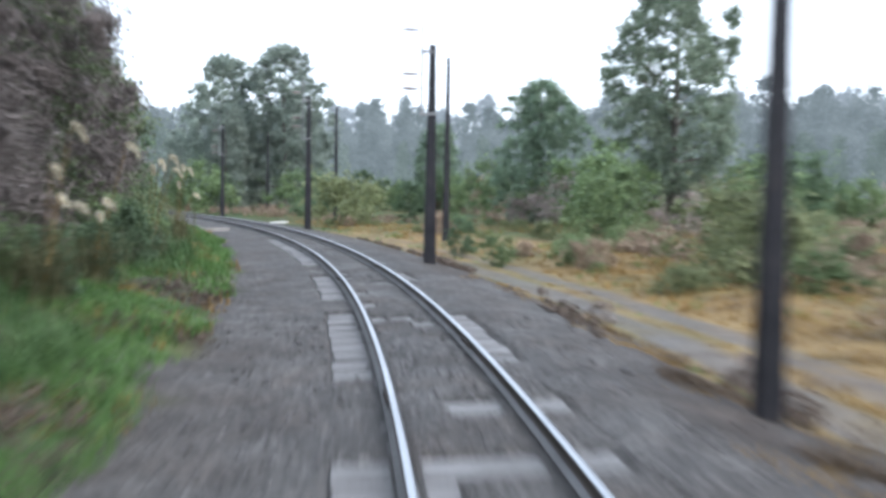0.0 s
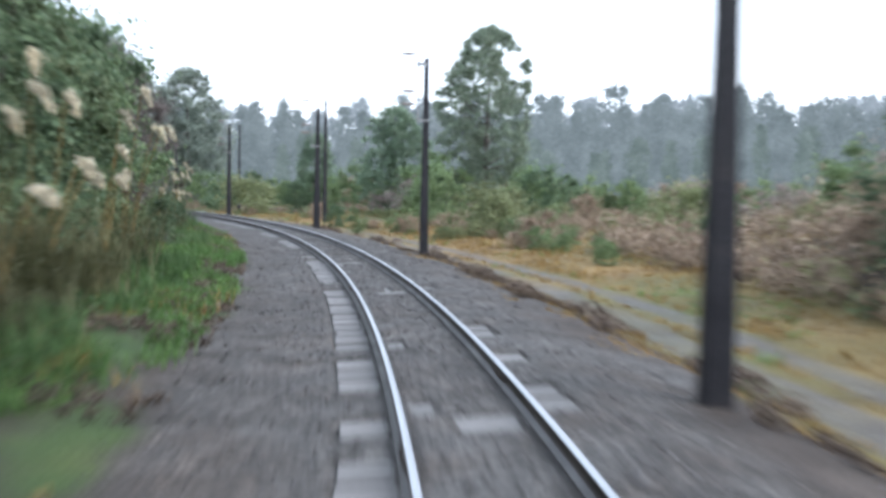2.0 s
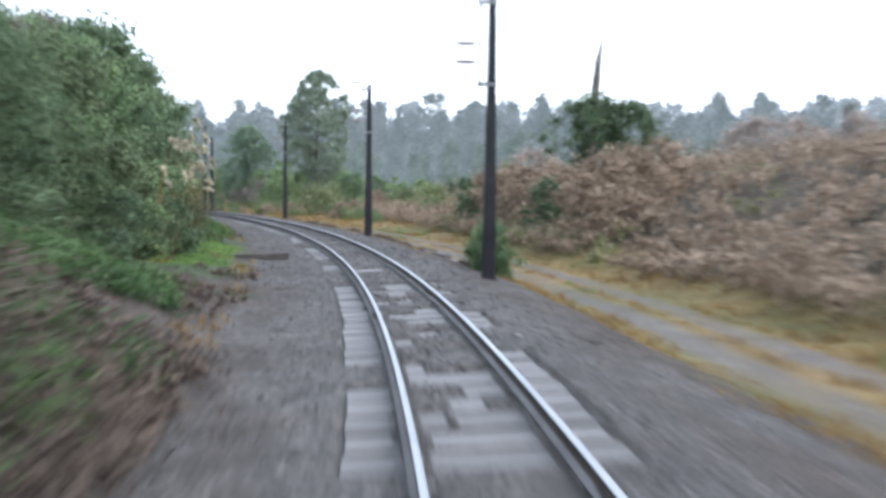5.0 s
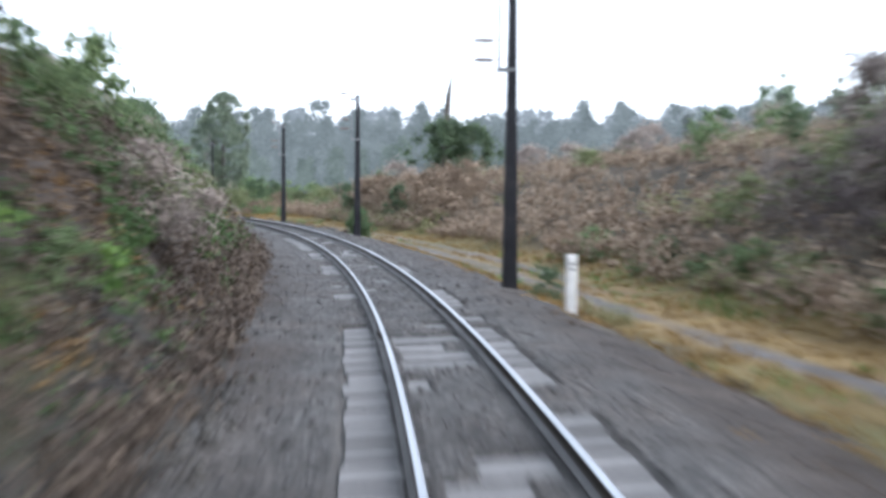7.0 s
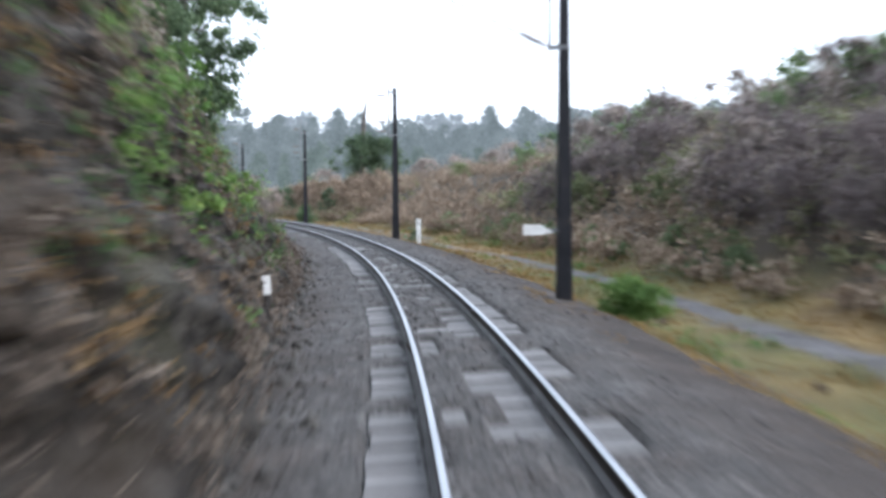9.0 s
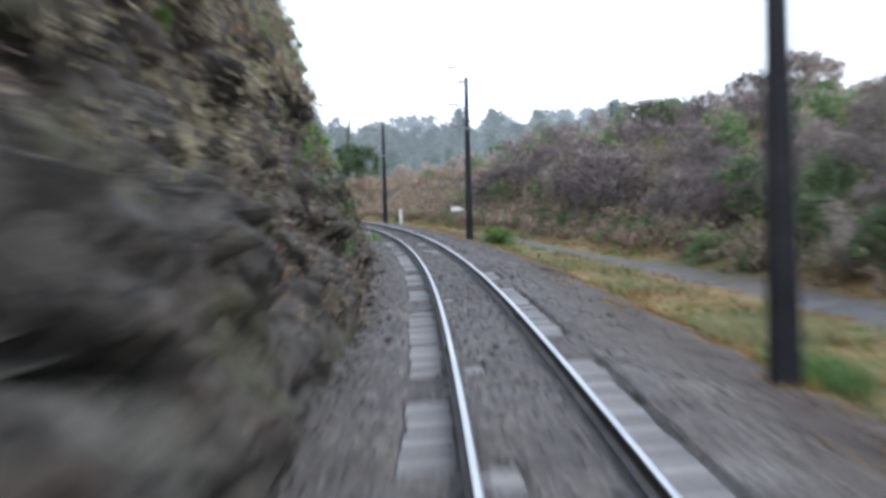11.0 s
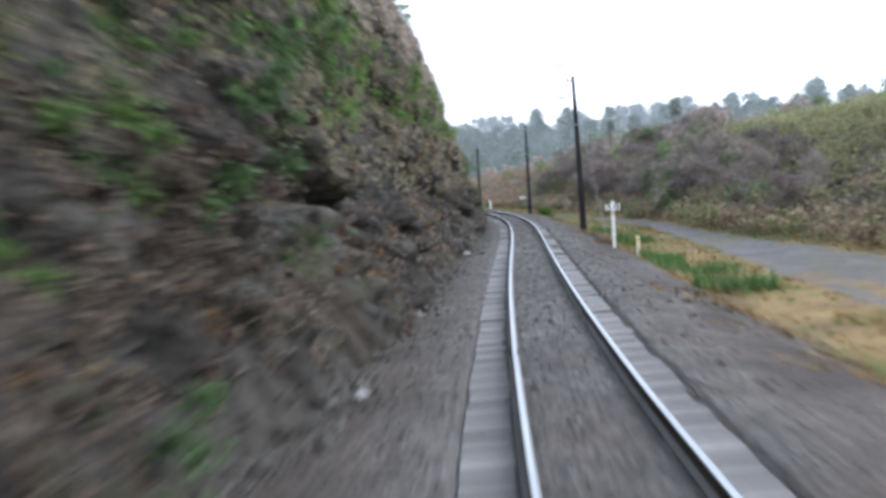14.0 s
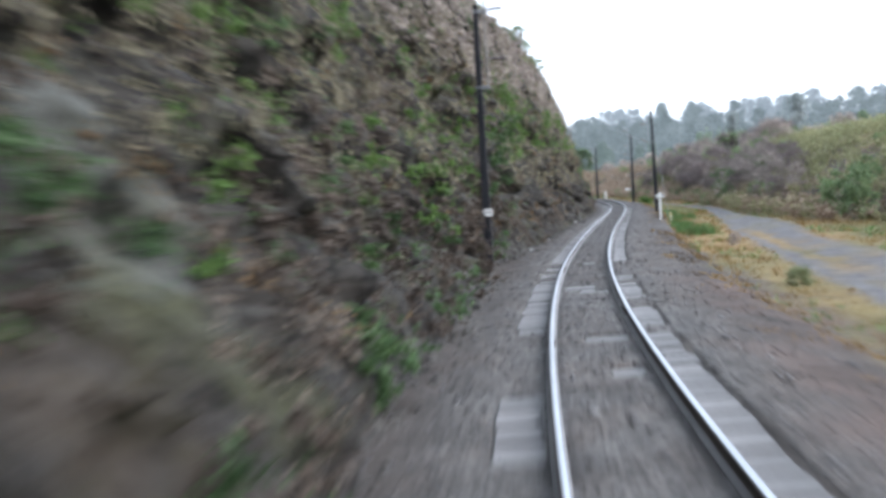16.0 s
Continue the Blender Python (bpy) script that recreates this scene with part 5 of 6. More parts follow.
t_pine = tree_proto("bank_tree", 6.0, 2.2, 1.2, 60, 110, 0.17, M_LEAF_GREY, 29, "round", 0.13, gaps=0.3)
for s, d, k, a in ((-20.0, 35.0, 0.95, 0), (-22.0, 38.5, 0.9, 130), (-41.0, 24.0, 0.5, 60), (-46.0, 26.0, 0.42, 10), (-37.0, 28.0, 0.5, 250)):
    place(t_pine, s, d, k, a, "small open-crowned tree standing above the bracken bank", "tree", "trees above the bank")
remove_proto(t_pine)

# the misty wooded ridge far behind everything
# mist is put into the colour: pale tones that mostly glow by themselves
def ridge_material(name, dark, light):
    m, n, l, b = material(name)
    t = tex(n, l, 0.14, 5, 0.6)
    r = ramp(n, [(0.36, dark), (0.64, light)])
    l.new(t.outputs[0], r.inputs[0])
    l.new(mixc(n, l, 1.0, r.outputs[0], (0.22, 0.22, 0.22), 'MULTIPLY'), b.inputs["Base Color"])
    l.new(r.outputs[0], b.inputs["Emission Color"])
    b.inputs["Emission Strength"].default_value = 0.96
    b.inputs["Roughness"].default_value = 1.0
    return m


def ridge(radius, low, high, seed, mat, every=4.2):
    """A far band of tree crowns that swell out of one another, with an uneven outline."""
    rng = np.random.RandomState(seed)
    az = np.radians(np.arange(-48, 100, 0.05))
    arc = az * radius
    tall = 0.9 + 0.2 * smooth(0, 22, np.degrees(az)) + 0.1 * vnoise(arc / 60 + seed, 0 * arc)
    share = np.concatenate([np.linspace(0, 0.6, 6), np.linspace(0.65, 1.0, 15)])
    trees = []
    top = np.full(len(az), low * 0.7)
    for k in range(int((arc[-1] - arc[0]) / every)):
        c = arc[0] + (k + rng.uniform(-0.5, 1.5)) * every
        w, h = rng.uniform(2.4, 4.8), rng.uniform(low, high) * float(np.interp(c, arc, tall))
        u = abs(arc - c) / w
        near = u < 1
        body = h - w * 1.2 * (1 - np.sqrt(np.clip(1 - u ** 2, 0, 1))) if rng.uniform() < 0.85 else h * 1.05 - 2.4 * w * u ** 0.9
        trees.append((u, near, body, w, rng.uniform(0, 5)))
        top = np.maximum(top, np.where(near, body, 0))
    Z = top[:, None] * share[None]
    swell = np.zeros_like(Z)
    for u, near, body, w, off in trees:
        room = np.clip((body[near, None] - Z[near]) / (1.3 * w), 0, 1)
        bulge = np.where(room > 0, off + w * np.sqrt(np.clip(1 - u[near, None] ** 2, 0, 1) * room), 0)
        swell[near] = np.maximum(swell[near], bulge)
    Z = Z + (0.9 * fbm(arc / 1.5, 0 * arc + seed, 4) + 0.9 * fbm(arc / 4, 0 * arc + seed + 9, 2))[:, None] * smooth(0.5, 1, share)[None]
    R = radius - swell + 2.6 * fbm(arc[:, None] / 1.8 + seed, Z / 1.5, 4)
    x, y = R * np.sin(az)[:, None] - 5, R * np.cos(az)[:, None] - 20
    ids = np.arange(Z.size).reshape(Z.shape)
    q = np.stack([ids[:-1, :-1], ids[1:, :-1], ids[1:, 1:], ids[:-1, 1:]], -1).reshape(-1, 4)
    me = raw_mesh("backdrop", np.stack([x, y, Z - 1], -1).reshape(-1, 3), q, mat, True)
    return tagged(new("backdrop", me), "pale misty wooded ridge along the horizon", "backdrop", kind="structure")


# glowing tones with the mist painted in, paler with distance
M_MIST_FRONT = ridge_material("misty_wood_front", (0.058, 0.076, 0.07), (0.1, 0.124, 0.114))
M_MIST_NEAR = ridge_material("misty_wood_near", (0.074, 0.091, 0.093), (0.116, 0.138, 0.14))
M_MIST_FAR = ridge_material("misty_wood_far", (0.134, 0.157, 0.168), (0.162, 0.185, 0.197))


def far_wood(radius, count, low, high, seed, mat, leaf):
    """Crowns of many leafy clumps along a far arc."""
    rng = np.random.RandomState(seed)
    cs, rs = [], []
    for k in range(count):
        az = radians(-26 + 94 * (k + rng.uniform(-0.6, 0.6)) / count)
        h = rng.uniform(low, high) * (0.9 + 0.2 * float(smooth(0, 22, math.degrees(az)))) * (1.08 if rng.uniform() < 0.12 else 1.0)
        rx = rng.uniform(0.14, 0.24) * h
        C = crown_centres(84, rx, h * 0.8, h * 0.18, rng, ("tall", "round", "tall", "cone", "round")[rng.randint(5)])
        r = radius + rng.uniform(-12, 12)
        C += np.array([r * math.sin(az) - 5, r * math.cos(az) - 20, 0])
        cs.append(C)
        rs.append(rng.uniform(0.6, 1.2, len(C)) * rx * 0.5)
    v, f = clumps(np.concatenate(cs), np.concatenate(rs), 32, leaf, rng, 0.5)
    ob = new("backdrop", raw_mesh("backdrop", v, f, mat))
    return tagged(ob, "pale grey-green misty forest along the horizon", "backdrop", kind="structure")


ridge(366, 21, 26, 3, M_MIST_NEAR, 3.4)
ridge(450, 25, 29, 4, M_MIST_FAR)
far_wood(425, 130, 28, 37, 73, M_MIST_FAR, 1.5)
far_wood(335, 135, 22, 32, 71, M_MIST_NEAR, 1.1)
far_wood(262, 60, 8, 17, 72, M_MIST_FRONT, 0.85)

# the conifers' leaf colour is paled to put haze into it
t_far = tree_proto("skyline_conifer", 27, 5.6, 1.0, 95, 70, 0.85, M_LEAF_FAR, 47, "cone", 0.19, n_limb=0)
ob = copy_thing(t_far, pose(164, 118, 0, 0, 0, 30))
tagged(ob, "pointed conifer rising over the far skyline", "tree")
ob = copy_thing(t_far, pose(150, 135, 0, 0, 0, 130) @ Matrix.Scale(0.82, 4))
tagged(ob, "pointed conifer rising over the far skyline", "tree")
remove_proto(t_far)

# green shrubs
SH = {
    "mid": [shrub_proto("shrub", 2.4, 1.5, 36, 85, 0.15, M_LEAF_SHRUB, 60 + k, 0.17) for k in range(3)],
    "dark": [shrub_proto("shrub", 2.6, 1.4, 36, 85, 0.145, M_LEAF_DARK, 70 + k, 0.17) for k in range(3)],
    "pale": [shrub_proto("shrub", 1.5, 1.5, 32, 85, 0.13, M_LEAF_PALE, 80 + k, 0.2) for k in range(2)],
    "dead": [shrub_proto("dead_shrub", 2.2, 1.5, 36, 85, 0.3, M_TWIG, 90 + k, 0.2, 0.09) for k in range(2)],
}


SH["thorn"] = [shrub_proto("thorn_bush", 2.3, 1.5, 46, 120, 0.2, M_TWIG_DUSK, 105 + k, 0.18, 0.08, 4) for k in range(2)]
SH["brown"] = [shrub_proto("bracken_mound", 2.3, 1.7, 40, 100, 0.24, M_BRACKEN, 95 + k, 0.19, 0.2) for k in range(2)]


def shrub_mass(name, rows, label):
    """Many shrubs that cannot be told apart, as one mesh; rows of kind, s, d, scale, squash."""
    kinds = ["mid", "dark", "pale", "dead", "brown"]
    vs, fs, idx, base = [], [], [], 0
    for kind, s, d, scale, squash in rows:
        pr = SH[kind][RT.randint(len(SH[kind]))]
        me = [c for c in pr.children if c.name.startswith("foliage")][0].data
        co = np.empty(len(me.vertices) * 3, np.float32)
        me.vertices.foreach_get("co", co)
        m = np.array(spot(s, d, RT.uniform(0, 360), -0.12) @ Matrix.Diagonal((scale, scale, scale * squash, 1)))
        co = co.reshape(-1, 3) @ m[:3, :3].T + m[:3, 3]
        vs.append(co)
        fs.append(np.arange(len(co)).reshape(-1, 3) + base)
        idx.append(np.full(len(co) // 3, kinds.index(kind)))
        base += len(co)
    stuff(name, np.concatenate(vs), np.concatenate(fs), [M_LEAF_SHRUB, M_LEAF_DARK, M_LEAF_PALE, M_TWIG, M_BRACKEN], label, "shrubs", np.concatenate(idx))


def shrub(kind, s, d, scale, label, group="", squash=1.0, sink=0.12):
    k = SH[kind][RT.randint(len(SH[kind]))]
    return place(k, s, d, scale, RT.uniform(0, 360), label, "shrub", group, sink, squash)


shrub("mid", 51.0, 18.5, 2.0, "large rounded light green shrub in front of the trees")
shrub("mid", 47.0, 16.0, 1.6, "large rounded light green shrub in front of the trees")
shrub("mid", 41.5, 20.4, 1.4, "rounded green shrub on the flat")
shrub("pale", 28.0, 11.2, 1.5, "low spreading yellow-green shrub on the flat")
shrub("pale", 24.0, 10.0, 1.2, "low spreading yellow-green shrub on the flat")
shrub("pale", 31.0, 14.0, 1.4, "low spreading yellow-green shrub on the flat")
shrub("dark", 35.0, 5.0, 0.55, "small dark green shrub at the foot of a mast")
shrub("mid", 31.5, 5.2, 0.42, "small dark green shrub at the foot of a mast")
shrub("dead", 18.3, 3.9, 0.2, "small dry twiggy shrub beside a mast")
shrub("dead", 12.1, 3.9, 0.22, "small dry twiggy shrub beside a mast")
shrub("dark", -6.0, 9.0, 0.8, "dark green shrub at the edge of the bracken", squash=1.3)
shrub("dark", -17.5, 9.0, 0.85, "dark green shrub at the edge of the bracken")
DENSE = shrub_proto("shrub", 1.7, 0.85, 80, 170, 0.075, M_LEAF_MID, 98, 0.15)
place(DENSE, -31.7, 3.08, 0.78, 40, "dense dark green shrub close to a mast", "shrub", sink=0.1)
place(DENSE, -29.6, 3.35, 0.8, 160, "dense dark green shrub behind another, near a mast", "shrub", sink=0.1)
remove_proto(DENSE)
shrub("dark", -59.2, 3.5, 0.32, "low dark shrub between mast and marker post")
TUSSOCK = shrub_proto("tussock", 0.9, 0.85, 60, 150, 0.16, M_TUFT, 99, 0.17, 0.1)
place(TUSSOCK, -87.1, 3.75, 0.85, 30, "rounded bright yellow-green grass tussock beside a mast", "tussock", sink=0.08)
remove_proto(TUSSOCK)
shrub("dead", -155.5, 5.0, 0.22, "small dry bush at the edge of the gravel road")
shrub("pale", -171.5, 4.7, 0.3, "low green tussock beside the ballast")
# added to stand for a dark hollow beside the road
shrub("dark", -179.6, 5.7, 0.3, "low dark green shrub added for a dark hollow by the gravel road")
shrub("mid", -146.5, 11.3, 0.9, "bright green leafy shrub at the foot of the bank")
shrub("mid", -98.0, 12.8, 0.8, "bright green leafy shrub on the bank")
shrub("mid", 48.4, 25.4, 1.0, "rounded green shrub in front of the trees")
shrub("mid", 21.8, 10.1, 0.6, "low rounded grey-green shrub on the flat", squash=0.7)
shrub("brown", 24.9, 15.2, 0.66, "tall dead brown bush standing on the flat", squash=1.2)
shrub("brown", 24.9, 13.2, 0.5, "dead brown bush standing on the flat")
shrub("pale", 22.8, 17.7, 0.9, "yellow-green shrub among dead growth on the flat", squash=1.2)
shrub("mid", 12.8, 8.9, 0.3, "low green shrub in the dry grass")
shrub("mid", 10.0, 9.2, 0.3, "low green shrub in the dry grass")
for k in range(16):
    s = -23 + 1.5 * k + RT.uniform(-0.5, 0.5)
    shrub("brown", s, float(bank_foot(s)) + RT.uniform(1.4, 4.5), RT.uniform(0.75, 1.2), "tall mound of dead brown bracken on the bank", "bracken mounds")
rows = []
for k in range(110):
    s = RT.uniform(2, 62)
    kind = ("pale", "mid", "brown", "pale", "mid", "pale", "pale")[k % 7]
    rows.append((kind, s, 7.2 + 17 * RT.uniform(0, 1) ** 1.2, RT.uniform(0.2, 0.65), 0.8))
for k in range(90):
    kind = ("mid", "dead", "brown", "dark", "mid")[k % 5]
    rows.append((kind, RT.uniform(14, 95), RT.uniform(26, 60), RT.uniform(0.9, 1.5), 1.0))
shrub_mass("low_flat_shrubs", rows, "low green and dry brown shrubs scattered over the rough flat")
for k in range(26):
    s = RT.uniform(60, 125)
    shrub(("mid", "dark", "mid", "pale")[k % 4], s, RT.uniform(7, 34), RT.uniform(0.9, 1.9), "green shrub in the thicket beyond the curve", "far thicket")
for k in range(30):
    s = RT.uniform(5, 75)
    shrub(("mid", "dead", "dark", "pale", "dead")[k % 5], s, RT.uniform(13, 44), RT.uniform(0.6, 1.5), "scrubby shrub on the rough flat ground", "scrub on the flat")
rows = []
for k in range(210):
    s = RT.uniform(-205, -8)
    u = 17 * RT.uniform(0.2, 1) ** 0.8
    kind = ("dead", "mid", "dead", "dark", "dead", "dead", "pale")[k % 7]
    size = RT.uniform(0.4, 1.0)
    if s < -92:
        kind = ("pale", "mid", "pale")[k % 3] if u > 5 else ("dead", "dead", "mid")[k % 3]
        size *= 0.5 if u > 5 else 0.75
    rows.append((kind, s, float(bank_foot(s)) + 1.0 + u, size, 1.0))
shrub_mass("bank_scrub", rows, "brown dead and green shrubs among bracken on the bank")
for k in range(100):
    s = RT.uniform(-116, -52)
    kind, u, size = ("dead", "thorn", "dead", "thorn", "thorn", "pale", "mid")[k % 7], RT.uniform(2.0, 11), RT.uniform(0.75, 1.25)
    if s < -90:
        kind, u, size = ("dead", "thorn", "mid", "thorn")[k % 4], RT.uniform(0.6, 5.0), RT.uniform(0.5, 0.85)
    shrub(kind, s, float(bank_foot(s)) + u, size, "tall dark shrub in the thicket on the bank" if kind not in ("dead", "thorn") else "tall leafless brown shrub along the bank", "thicket on the bank")
for k in range(44):
    s = RT.uniform(-200, -112)
    kind = ("thorn", "dead", "mid", "thorn", "mid")[k % 5]
    shrub(kind, s, float(bank_foot(s)) + RT.uniform(0.8, 4.5), RT.uniform(0.45, 0.85), "leafless grey-brown shrub on the lower bank" if kind in ("dead", "thorn") else "green shrub on the lower bank", "lower bank shrubs")
for k in range(34):
    s = RT.uniform(-112, -48)
    shrub("mid", s, float(bank_foot(s)) + RT.uniform(-0.2, 1.2), RT.uniform(0.25, 0.5), "low bright green ferny shrub at the foot of the bank", "ferns at the bank foot", 0.8)

# big bushes on the inside of the curve
BIG = [shrub_proto("bush", 4.8, 2.2, 64, 250, 0.105, M_LEAF_HEDGE, 100, 0.135), shrub_proto("bush", 4.6, 2.3, 64, 250, 0.105, M_LEAF_MID, 101, 0.135),
       shrub_proto("bush", 5.0, 2.0, 100, 200, 0.3, M_TWIG_DARK, 102, 0.14, 0.05), shrub_proto("bush", 4.8, 2.2, 64, 250, 0.105, M_LEAF_DARK, 103, 0.135)]
for k, s in enumerate(np.arange(-44, 62, 3.4)):
    i = (0, 3, 1, 0, 1, 3)[k % 6]
    if 11 < s < 38:
        i = 2 if k % 4 else 0
    h = np.interp(s, [-44, -36, -28, -10, 10, 30, 62], [0.62, 0.85, 1.12, 1.25, 1.15, 1.2, 1.15])
    place(BIG[i], s + RT.uniform(-0.8, 0.8), -float(np.interp(s, [-44, -20, 0, 25], [6.6, 6.9, 7.3, 7.2])) - RT.uniform(0, 0.6), h * RT.uniform(0.9, 1.1), RT.uniform(0, 360),
          "tall brown twiggy bush with few leaves beside the track" if i == 2 else "tall dense green bush beside the track", "bush", "bushes inside the curve", 0.2)
    place(BIG[(i + 1) % 4], s + RT.uniform(-1, 1), -10.4 - RT.uniform(0, 1.5), h * RT.uniform(1.05, 1.3), RT.uniform(0, 360),
          "tall dense bush in the second row of the thicket", "bush", "bushes inside the curve", 0.2)
for k in range(34):
    s = RT.uniform(-38, 60)
    kind = ("dark", "mid", "dark", "dark")[k % 4]
    shrub(kind, s, -RT.uniform(4.7, 5.8), RT.uniform(0.3, 0.6), "low brown twiggy shrub at the edge of the tall bushes" if kind == "dead" else "low green shrub at the edge of the tall bushes", "verge shrubs")
for k in range(38):
    s = RT.uniform(-84, -47)
    e = RT.uniform(3.6, 8)
    kind = ("pale", "mid", "dark", "dead", "mid")[k % 5]
    shrub(kind, s, -e, RT.uniform(0.3, 0.7), "dead brown shrub on the steep cutting bank" if kind == "dead" else "green shrub on the steep cutting bank", "cutting bank scrub")
for k in range(20):
    s = RT.uniform(-80, -42)
    place(BIG[(2, 0, 2, 1)[k % 4]], s, -RT.uniform(8.0, 13), RT.uniform(0.4, 0.75), RT.uniform(0, 360), "bush along the top of the cutting bank", "bush", "cutting bank scrub", 0.3)


BANK_BUSH = shrub_proto("bush", 3.4, 2.1, 90, 110, 0.26, M_TWIG_MID, 105, 0.14, 0.06)
for s, d, k in ((-103.0, 10.8, 0.85), (-106.5, 11.4, 1.0), (-109.5, 10.6, 0.9), (-112.5, 11.6, 1.0), (-115.5, 10.9, 0.85), (-119.0, 11.3, 0.9), (-123.0, 11.0, 0.8), (-128.5, 11.6, 0.75), (-97.0, 10.6, 0.8), (-91.5, 10.2, 0.8)):
    place(BANK_BUSH, s, d - 0.6, k * RT.uniform(0.65, 0.85), RT.uniform(0, 360), "large leafless grey-brown bush low on the bank", "bush", "leafless bushes on the bank", 0.2)
remove_proto(BANK_BUSH)


def top_of_cliff(s, w):
    i = int(np.argmin(abs(CLIFF_S[:, 0] - s)))
    j = int(np.argmin(abs(CLIFF_W[0] - w)))
    return CLIFF_P[i, j]


for k in range(44):
    s = RT.uniform(-205, -86)
    p = top_of_cliff(s, RT.uniform(10.2, 14.5))
    kind = ("dead", "mid", "dark", "dead", "pale")[k % 5]
    pr = SH[kind][RT.randint(len(SH[kind]))]
    m = RT.uniform(0.3, 0.65)
    ob = copy_thing(pr, pose(*[float(q) for q in p], 0, 0, RT.uniform(0, 360)) @ Matrix.Diagonal((m, m, m * 0.8, 1)) @ Matrix.Translation((0, 0, -0.15)))
    tagged(ob, "brown leafless shrub on the cliff top" if kind == "dead" else "green shrub on the cliff top", "shrub", "cliff-top shrubs")


# pampas clumps with drooping plumes
def pampas(s, d, scale, seed, n=5):
    rng = np.random.RandomState(seed)
    root = thing("pampas_grass", spot(s, d, 0) @ Matrix.Scale(scale, 4), "pampas clump with arching leaves and drooping cream plumes", "pampas grass", "pampas along the thicket")
    P = rng.normal(size=(260, 3)) * np.array([0.2, 0.2, 0])
    v, q, t = blades(P, 1.15, 0.012, rng, 1.25)
    mesh_part("leaves", raw_mesh("leaves", v, [q, t], M_PAMPAS), root)
    for k in range(n):
        a = rng.uniform(-1.3, 1.3)
        o = Vector((math.cos(a), math.sin(a), 0))
        h, w = rng.uniform(1.1, 2.6), rng.uniform(0.35, 0.75)
        pts = [o * 0.1, o * (0.15 + w * 0.3) + Vector((0, 0, h * 0.6)), o * (w * 0.95) + Vector((0, 0, h)), o * (w * 1.12) + Vector((0, 0, h * 0.985)), o * (w * 1.27) + Vector((0, 0, h * 0.91))]
        vv, ff = tubes([[(tuple(p), 0.008 - 0.001 * i) for i, p in enumerate(pts[:4])]], 5)
        mesh_part("stalk", raw_mesh("stalk", vv, ff, M_GRASS_DRY), root)
        m = 170
        u = rng.uniform(0, 1, m)
        c = np.array([list(pts[2].lerp(pts[3], 2 * x) if x < 0.5 else pts[3].lerp(pts[4], 2 * x - 1)) for x in u])
        c += rng.normal(size=(m, 3)) * (0.028 * np.sin(math.pi * np.clip(u * 0.85 + 0.1, 0, 1)))[:, None]
        vv, ff = leaf_quads(c, 0.075, rng, None, 2.5, slim=0.14)
        mesh_part("plume", raw_mesh("plume", vv, ff, M_PLUME), root, "fluffy cream seed plume")


for k, (s, d, sc) in enumerate([(14.5, -4.8, 1.0), (17.5, -4.6, 0.95), (9.5, -5.2, 1.1), (-2.5, -4.8, 1.35), (-6.5, -4.6, 1.2), (-9.5, -4.8, 1.45), (-12.5, -4.5, 1.1), (-15.5, -4.7, 1.45), (-19.0, -4.8, 1.5), (-22.0, -5.0, 1.6), (-25.5, -5.2, 1.3), (24.0, -4.5, 1.0), (34.0, -4.3, 1.1), (-32.0, -5.0, 1.1)]):
    pampas(s, d - 0.2, sc, 200 + k, 4)
for k, (s, d, sc) in enumerate([(4.0, 15.0, 0.9), (-1.0, 14.0, 0.8), (9.0, 16.0, 0.9), (-4.5, 17.5, 0.8)]):
    pampas(s, d, sc, 240 + k, 6)

for fam in (*SH.values(), BIG):
    for pr in fam:
        remove_proto(pr)


# ---- ground cover ----
def bank_cover(seed, n, keep_of, leaf, slim):
    rng = np.random.RandomState(seed)
    s, d, P = scatter(n, -215, 14, lambda s, u: bank_foot(s) - 0.3 + 22 * u ** 1.35, rng)
    k = keep_of(s, d - bank_foot(s), rng)
    s, d, P = s[k], d[k], P[k]
    rad = rng.uniform(0.3, 0.8, len(P)) * (1 + 0.9 * vnoise(s / 4, d / 4))
    P[:, 2] += rad * 0.7
    return clumps(P, rad, 56, leaf, rng, slim)


def olive_share(s, u):
    """Where the bank is grassy rather than brown: higher up and further along."""
    return smooth(-42, -80, s) * smooth(2.8, 6.5, u + 4 * vnoise(s / 9 + 7, u / 4)) + 0.35 * (vnoise(s / 6 + 70, u / 3) > 0.12) + 0.4 * smooth(-88, -110, s)


v, f = bank_cover(31, 7600, lambda s, u, r: r.uniform(size=len(s)) > olive_share(s, u), 0.22, 0.22)
stuff("bracken", v, f, M_BRACKEN, "dead brown bracken and scrub covering the bank", "bracken")
v, f = bank_cover(37, 9000, lambda s, u, r: r.uniform(size=len(s)) < 0.7 * olive_share(s, u), 0.2, 0.25)
stuff("bank_herbage", v, f, M_OLIVE, "olive green rough grass and low growth on the bank", "undergrowth")


def left_scrub():
    rng = np.random.RandomState(32)
    n = 3600
    s, d, P = scatter(n, -92, -46, lambda s, u: -(2.6 + 6.2 * u ** 1.5), rng)
    rad = rng.uniform(0.15, 0.45, n)
    P[:, 2] += rad * 0.5
    return clumps(P, rad, 64, 0.11, rng, 0.22)


v, f = left_scrub()
stuff("bank_litter", v, f, M_LITTER, "dead brown fern and litter on the cutting bank", "bracken")


def left_rust():
    rng = np.random.RandomState(38)
    s, d, P = scatter(1300, -100, -52, lambda s, u: -(2.9 + 7 * u), rng)
    keep = vnoise(s / 3 + 5, d / 2) > 0.14
    P = P[keep]
    rad = rng.uniform(0.15, 0.4, len(P))
    P[:, 2] += rad * 0.5
    return clumps(P, rad, 60, 0.09, rng, 0.25)


